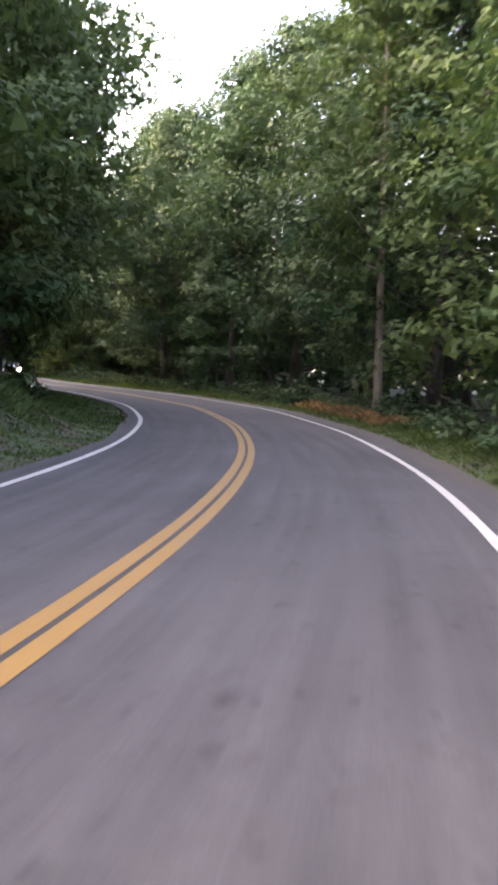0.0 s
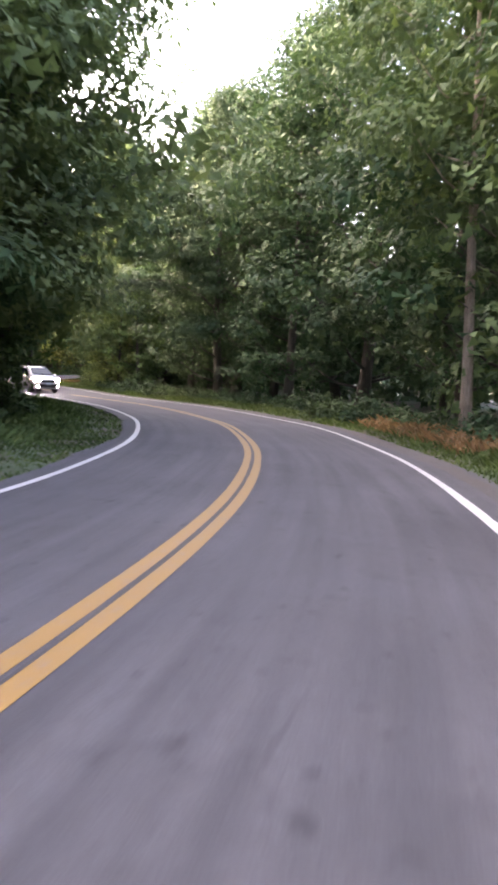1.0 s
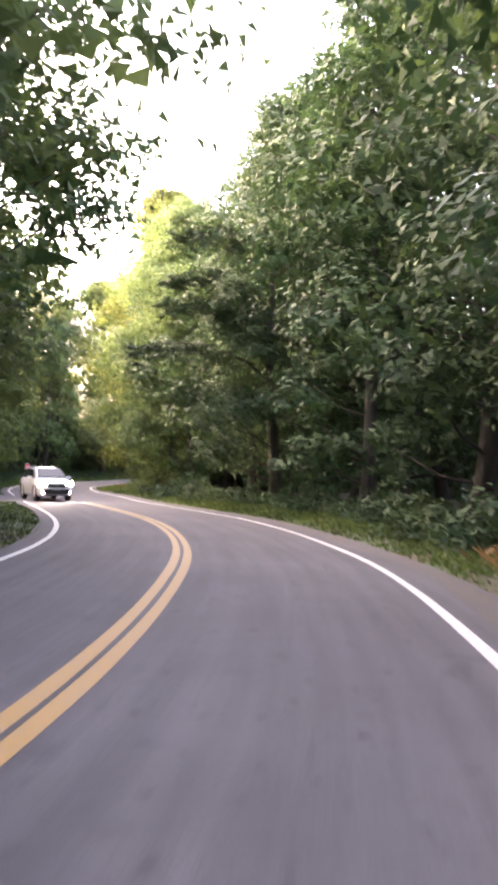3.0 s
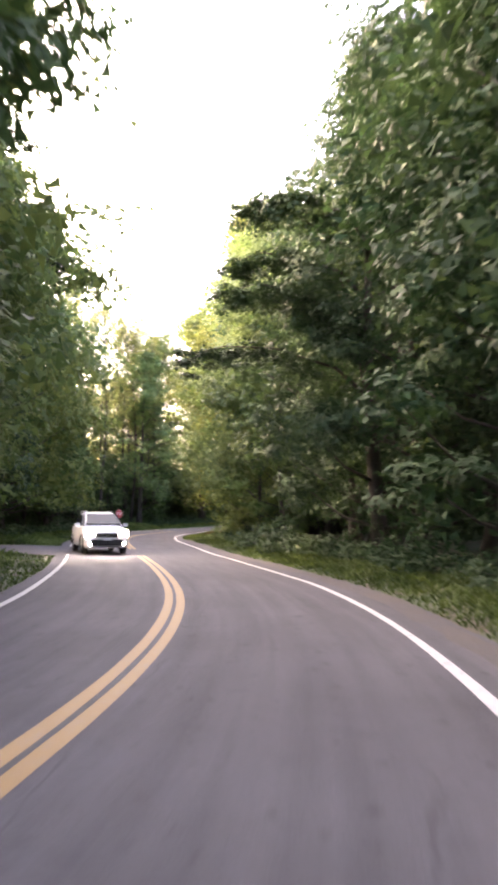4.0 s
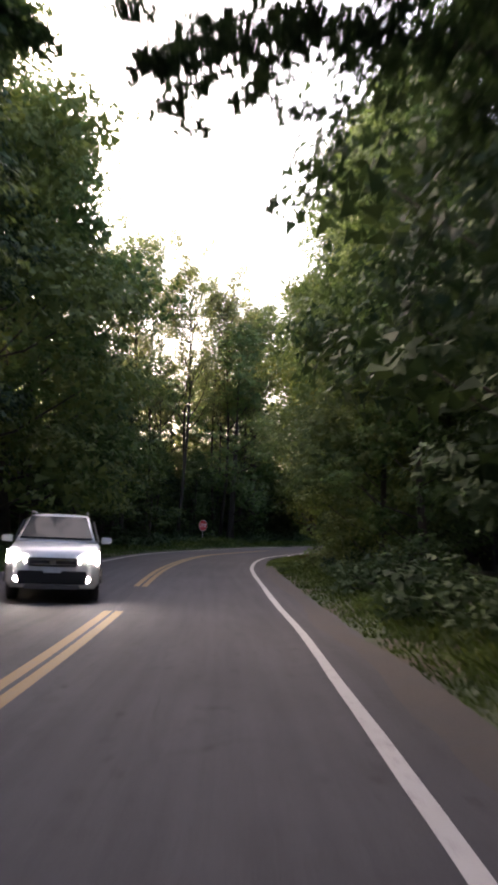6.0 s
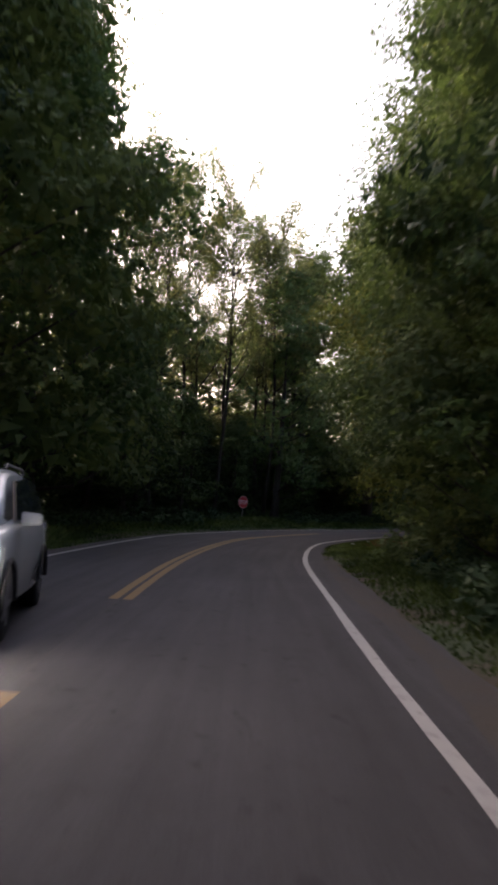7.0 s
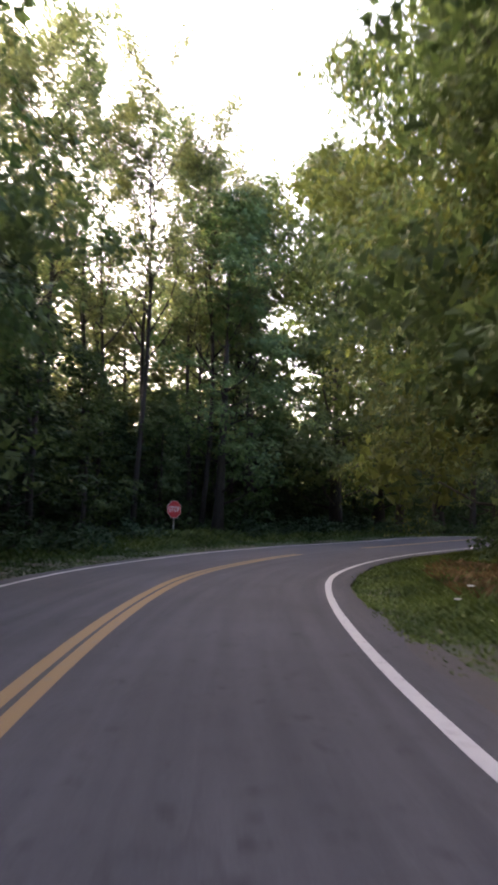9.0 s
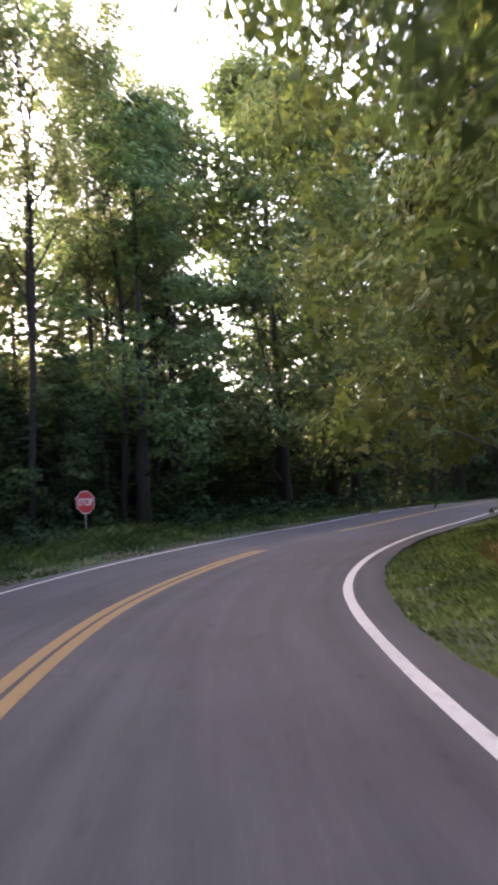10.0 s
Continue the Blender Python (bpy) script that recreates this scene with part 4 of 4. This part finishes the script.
# ---------------------------------------------------------------- cars
def ring(y, half, z0, z1, r=0.12, tuck=0.9):
    """A rounded cross-section of a car's body at y."""
    hh = half
    return [(-hh * tuck, y, z0), (-hh, y, z0 + r), (-hh, y, (z0 + z1) / 2), (-hh * 0.985, y, z1 - r), (-hh * 0.9, y, z1 - r * 0.25), (-hh * 0.5, y, z1),
            (hh * 0.5, y, z1), (hh * 0.9, y, z1 - r * 0.25), (hh * 0.985, y, z1 - r), (hh, y, (z0 + z1) / 2), (hh, y, z0 + r), (hh * tuck, y, z0)]


def disc(x0, x1, r0, r1, y, z, n=20):
    return [[(x, y + r * math.cos(6.28319 * i / n), z + r * math.sin(6.28319 * i / n)) for i in range(n)] for x, r in ((x0, r0), (x1, r1))]


def wheel(car, x, y, r, w, out):
    """A tyre with its rim. out: the side that the rim faces."""
    n = 22
    prof = [(-w / 2, r * 0.62), (-w / 2, r * 0.93), (-w / 2 + 0.03, r), (w / 2 - 0.03, r), (w / 2, r * 0.93), (w / 2, r * 0.62)]
    rings = [[(x + px, y + pr * math.cos(6.28319 * i / n), r + pr * math.sin(6.28319 * i / n)) for i in range(n)] for px, pr in prof]
    wh = part("wheel", Shape().loft(rings), M["rubber"], car, "black rubber tyre", True)
    hub = Shape()
    hub.loft(disc(x + out * (w / 2 - 0.02), x + out * (w / 2 + 0.004), r * 0.6, r * 0.14, y, r))
    for i in range(5):
        a = i * 1.25664
        ca, sa = math.cos(a), math.sin(a)
        p = lambda u, v: (x + out * (w / 2 + 0.008), y + u * ca - v * sa, r + u * sa + v * ca)
        hub.add([p(0.04, -0.035), p(r * 0.6, -0.025), p(r * 0.6, 0.025), p(0.04, 0.035)], [(0, 1, 2, 3)])
    part("rim", hub, M["rim"], wh, "five-spoke alloy rim")
    return wh


def quad_panel(car, name, pts, material, label="", push=0.012):
    """A thin panel with depth, from four corners."""
    a, b, c, d = (Vector(p) for p in pts)
    n = (b - a).cross(d - a).normalized() * push
    v = [a, b, c, d, a + n, b + n, c + n, d + n]
    return part(name, Shape().add(v, [(3, 2, 1, 0), (4, 5, 6, 7), (0, 1, 5, 4), (1, 2, 6, 5), (2, 3, 7, 6), (3, 0, 4, 7)]), material, car, label)


def build_suv():
    """Front towards -y."""
    car = tagged(new("suv"), "white compact suv with bright headlights on the road", "car")
    H = 0.87
    body = Shape().loft([ring(-2.14, H * 0.72, 0.36, 0.80, 0.1), ring(-2.06, H * 0.88, 0.28, 0.93, 0.12), ring(-1.8, H * 0.98, 0.24, 1.03, 0.12), ring(-1.0, H, 0.24, 1.11, 0.1),
                         ring(0.2, H, 0.24, 1.13, 0.08), ring(1.6, H, 0.24, 1.14, 0.1), ring(2.05, H * 0.96, 0.3, 1.1, 0.12), ring(2.18, H * 0.86, 0.4, 0.98, 0.1)])
    part("body", body, M["car_white"], car, "white painted body", True)
    cab = Shape().loft([ring(-1.2, 0.76, 1.08, 1.11, 0.01, 1), ring(-0.75, 0.69, 1.08, 1.36, 0.05, 1.1), ring(-0.3, 0.63, 1.08, 1.59, 0.07, 1.18), ring(0.3, 0.62, 1.08, 1.655, 0.07, 1.2), ring(1.3, 0.61, 1.08, 1.63, 0.07, 1.2), ring(1.75, 0.59, 1.08, 1.52, 0.07, 1.2), ring(2.1, 0.62, 1.06, 1.12, 0.02, 1.1)])
    part("roof", cab, M["car_white"], car, "white roof and pillars", True)
    quad_panel(car, "windscreen", [(-0.69, -1.19, 1.145), (0.69, -1.19, 1.145), (0.55, -0.4, 1.555), (-0.55, -0.4, 1.555)], M["glass"], "dark sloping windscreen", 0.035)
    for sx in (-1, 1):
        pts = [(sx * 0.80, -0.85, 1.1), (sx * 0.68, -0.28, 1.5), (sx * 0.67, 0.55, 1.55), (sx * 0.80, 0.55, 1.1)]
        quad_panel(car, "side_window", pts if sx < 0 else pts[::-1], M["glass"], "", 0.03)
        pts = [(sx * 0.80, 0.62, 1.1), (sx * 0.67, 0.62, 1.55), (sx * 0.66, 1.5, 1.5), (sx * 0.78, 1.7, 1.12)]
        quad_panel(car, "side_window", pts if sx < 0 else pts[::-1], M["glass"], "", 0.03)
        part("roof_rail", Shape().tube([(sx * 0.56, -0.1, 1.64), (sx * 0.56, 0.0, 1.69), (sx * 0.55, 1.3, 1.67), (sx * 0.55, 1.4, 1.62)], [0.016] * 4, 6), M["grey"], car, "grey roof rail")
        mir = Shape().loft([[(sx * (0.87 + 0.2 * w), -0.72 + dy * 0.07, 1.13 + dz * 0.07 * (1 - 0.2 * w)) for dy, dz in ((-1, -1), (1, -1), (1, 1), (-1, 1))] for w in (0, 0.5, 1)])
        part("mirror", mir, M["car_white"], car, "white door mirror", False, 0.015)
        # the whole housing is emissive, its glow standing in for the lamp's bloom
        lamp = Shape().loft([[(sx * 0.81, -1.92, 0.72), (sx * 0.46, -2.09, 0.74), (sx * 0.46, -2.06, 0.84), (sx * 0.81, -1.87, 0.93)], [(sx * 0.83, -1.98, 0.71), (sx * 0.48, -2.15, 0.73), (sx * 0.48, -2.12, 0.85), (sx * 0.83, -1.93, 0.94)]])
        hl = part("headlight", lamp, M["head"], car, "bright glowing headlight")
        cx, cz = sx * 0.64, 0.81
        bulb = Shape().loft([[(cx + r * math.cos(a * 0.5236), y, cz + r * math.sin(a * 0.5236)) for a in range(12)] for y, r in ((-2.0, 0.08), (-2.1, 0.08), (-2.13, 0.05))])
        part("lens", bulb, M["head"], hl, "round headlight lens")
        fog = Shape().loft([[(sx * 0.63 + r * math.cos(a * 0.5236), y, 0.43 + r * math.sin(a * 0.5236)) for a in range(12)] for y, r in ((-2.0, 0.05), (-2.13, 0.05))])
        part("fog_lamp", fog, M["head"], car, "glowing fog lamp")
        for wy in (-1.33, 1.33):
            wheel(car, sx * 0.76, wy, 0.345, 0.2, sx)
            arch = Shape()
            pa = [(sx * 0.875, wy + 0.41 * math.cos(math.pi * i / 10), 0.345 + 0.41 * math.sin(math.pi * i / 10)) for i in range(11)]
            arch.tube(pa, [0.03] * 11, 5)
            part("wheel_arch", arch, M["trim"], car, "black wheel arch")
    part("grille", Shape().box(-0.44, -2.185, 0.66, 0.44, -2.05, 0.82), M["trim"], car, "black front grille", bevel=0.02)
    for zz in (0.70, 0.78):
        part("grille_bar", Shape().box(-0.4, -2.2, zz - 0.012, 0.4, -2.17, zz + 0.012), M["chrome"], car, "chrome grille bar")
    part("air_intake", Shape().box(-0.62, -2.165, 0.34, 0.62, -2.0, 0.58), M["trim"], car, "black lower air intake", bevel=0.02)
    part("skid_plate", Shape().box(-0.5, -2.14, 0.25, 0.5, -1.95, 0.33), M["grey"], car, "grey skid plate", bevel=0.02)
    part("number_plate", Shape().box(-0.16, -2.2, 0.55, 0.16, -2.15, 0.645), M["plate"], car, "pale front plate")
    part("emblem", Shape().box(-0.06, -2.21, 0.715, 0.06, -2.18, 0.765), M["chrome"], car)
    part("wiper", Shape().tube([(-0.45, -1.13, 1.12), (0.05, -1.06, 1.16)], [0.01, 0.006], 5), M["trim"], car)
    return car


def build_sedan():
    """Rear towards -y."""
    car = tagged(new("sedan"), "dark red sedan with glowing brake lights on the road", "car")
    H = 0.86
    body = Shape().loft([ring(-2.2, H * 0.84, 0.4, 0.86, 0.1), ring(-2.1, H * 0.95, 0.3, 0.98, 0.1), ring(-1.6, H, 0.22, 1.02, 0.1), ring(-0.6, H, 0.2, 0.98, 0.08),
                         ring(0.9, H, 0.2, 0.95, 0.08), ring(1.7, H * 0.97, 0.22, 0.86, 0.1), ring(2.15, H * 0.85, 0.28, 0.7, 0.1)])
    part("body", body, M["car_dark"], car, "dark red painted body", True)
    cab = Shape().loft([ring(-1.75, 0.66, 0.96, 1.0, 0.01, 1.1), ring(-0.95, 0.6, 0.96, 1.4, 0.06, 1.2), ring(-0.3, 0.6, 0.96, 1.46, 0.06, 1.2), ring(0.3, 0.6, 0.96, 1.43, 0.06, 1.2), ring(1.1, 0.7, 0.9, 0.97, 0.02, 1.05)])
    part("roof", cab, M["car_dark"], car, "dark red roof and pillars", True)
    quad_panel(car, "rear_window", [(-0.62, -1.74, 1.03), (0.62, -1.74, 1.03), (0.52, -1.0, 1.38), (-0.52, -1.0, 1.38)], M["glass"], "dark rear window", 0.03)
    quad_panel(car, "windscreen", [(0.66, 1.08, 1.0), (-0.66, 1.08, 1.0), (-0.54, 0.36, 1.39), (0.54, 0.36, 1.39)], M["glass"], "", 0.03)
    for sx in (-1, 1):
        pts = [(sx * 0.76, -1.2, 1.0), (sx * 0.64, -0.85, 1.34), (sx * 0.64, 0.3, 1.36), (sx * 0.76, 0.8, 1.0)]
        quad_panel(car, "side_window", pts if sx < 0 else pts[::-1], M["glass"], "", 0.03)
        lamp = Shape().loft([[(sx * 0.83, -2.1, 0.72), (sx * 0.42, -2.2, 0.74), (sx * 0.42, -2.19, 0.87), (sx * 0.83, -2.04, 0.9)], [(sx * 0.85, -2.15, 0.71), (sx * 0.44, -2.245, 0.73), (sx * 0.44, -2.235, 0.88), (sx * 0.85, -2.09, 0.91)]])
        part("tail_light", lamp, M["brake"], car, "glowing red brake light")
        mir = Shape().box(sx * 0.86 - 0.01, 0.62, 0.98, sx * 1.03, 0.72, 1.1)
        part("mirror", mir, M["car_dark"], car, "", False, 0.02)
        for wy in (-1.35, 1.35):
            wheel(car, sx * 0.755, wy, 0.32, 0.2, sx)
        part("exhaust", Shape().tube([(sx * 0.5, -2.0, 0.3), (sx * 0.5, -2.24, 0.3)], [0.04, 0.04], 10), M["chrome"], car)
    part("high_brake_light", Shape().box(-0.18, -1.78, 1.01, 0.18, -1.74, 1.035), M["brake"], car, "glowing high brake light")
    part("bumper", Shape().box(-0.74, -2.26, 0.36, 0.74, -2.05, 0.6), M["car_dark"], car, "", bevel=0.04)
    part("diffuser", Shape().box(-0.55, -2.24, 0.26, 0.55, -2.02, 0.36), M["trim"], car, "black lower bumper", bevel=0.02)
    part("number_plate", Shape().box(-0.16, -2.275, 0.64, 0.16, -2.2, 0.74), M["plate"], car, "pale rear plate")
    part("spoiler", Shape().box(-0.66, -2.2, 1.0, 0.66, -2.02, 1.04), M["car_dark"], car, "", bevel=0.015)
    return car


suv = build_suv()
x, y, z = on_road(64.0, -1.55)
suv.matrix_basis = pose(x, y, z + 0.005, 0, 0, heading(64.0) + 8)
sedan = build_sedan()
x, y, z = on_road(126.0, 1.5)
sedan.matrix_basis = pose(x, y, z + 0.005, 0, 0, heading(126.0))
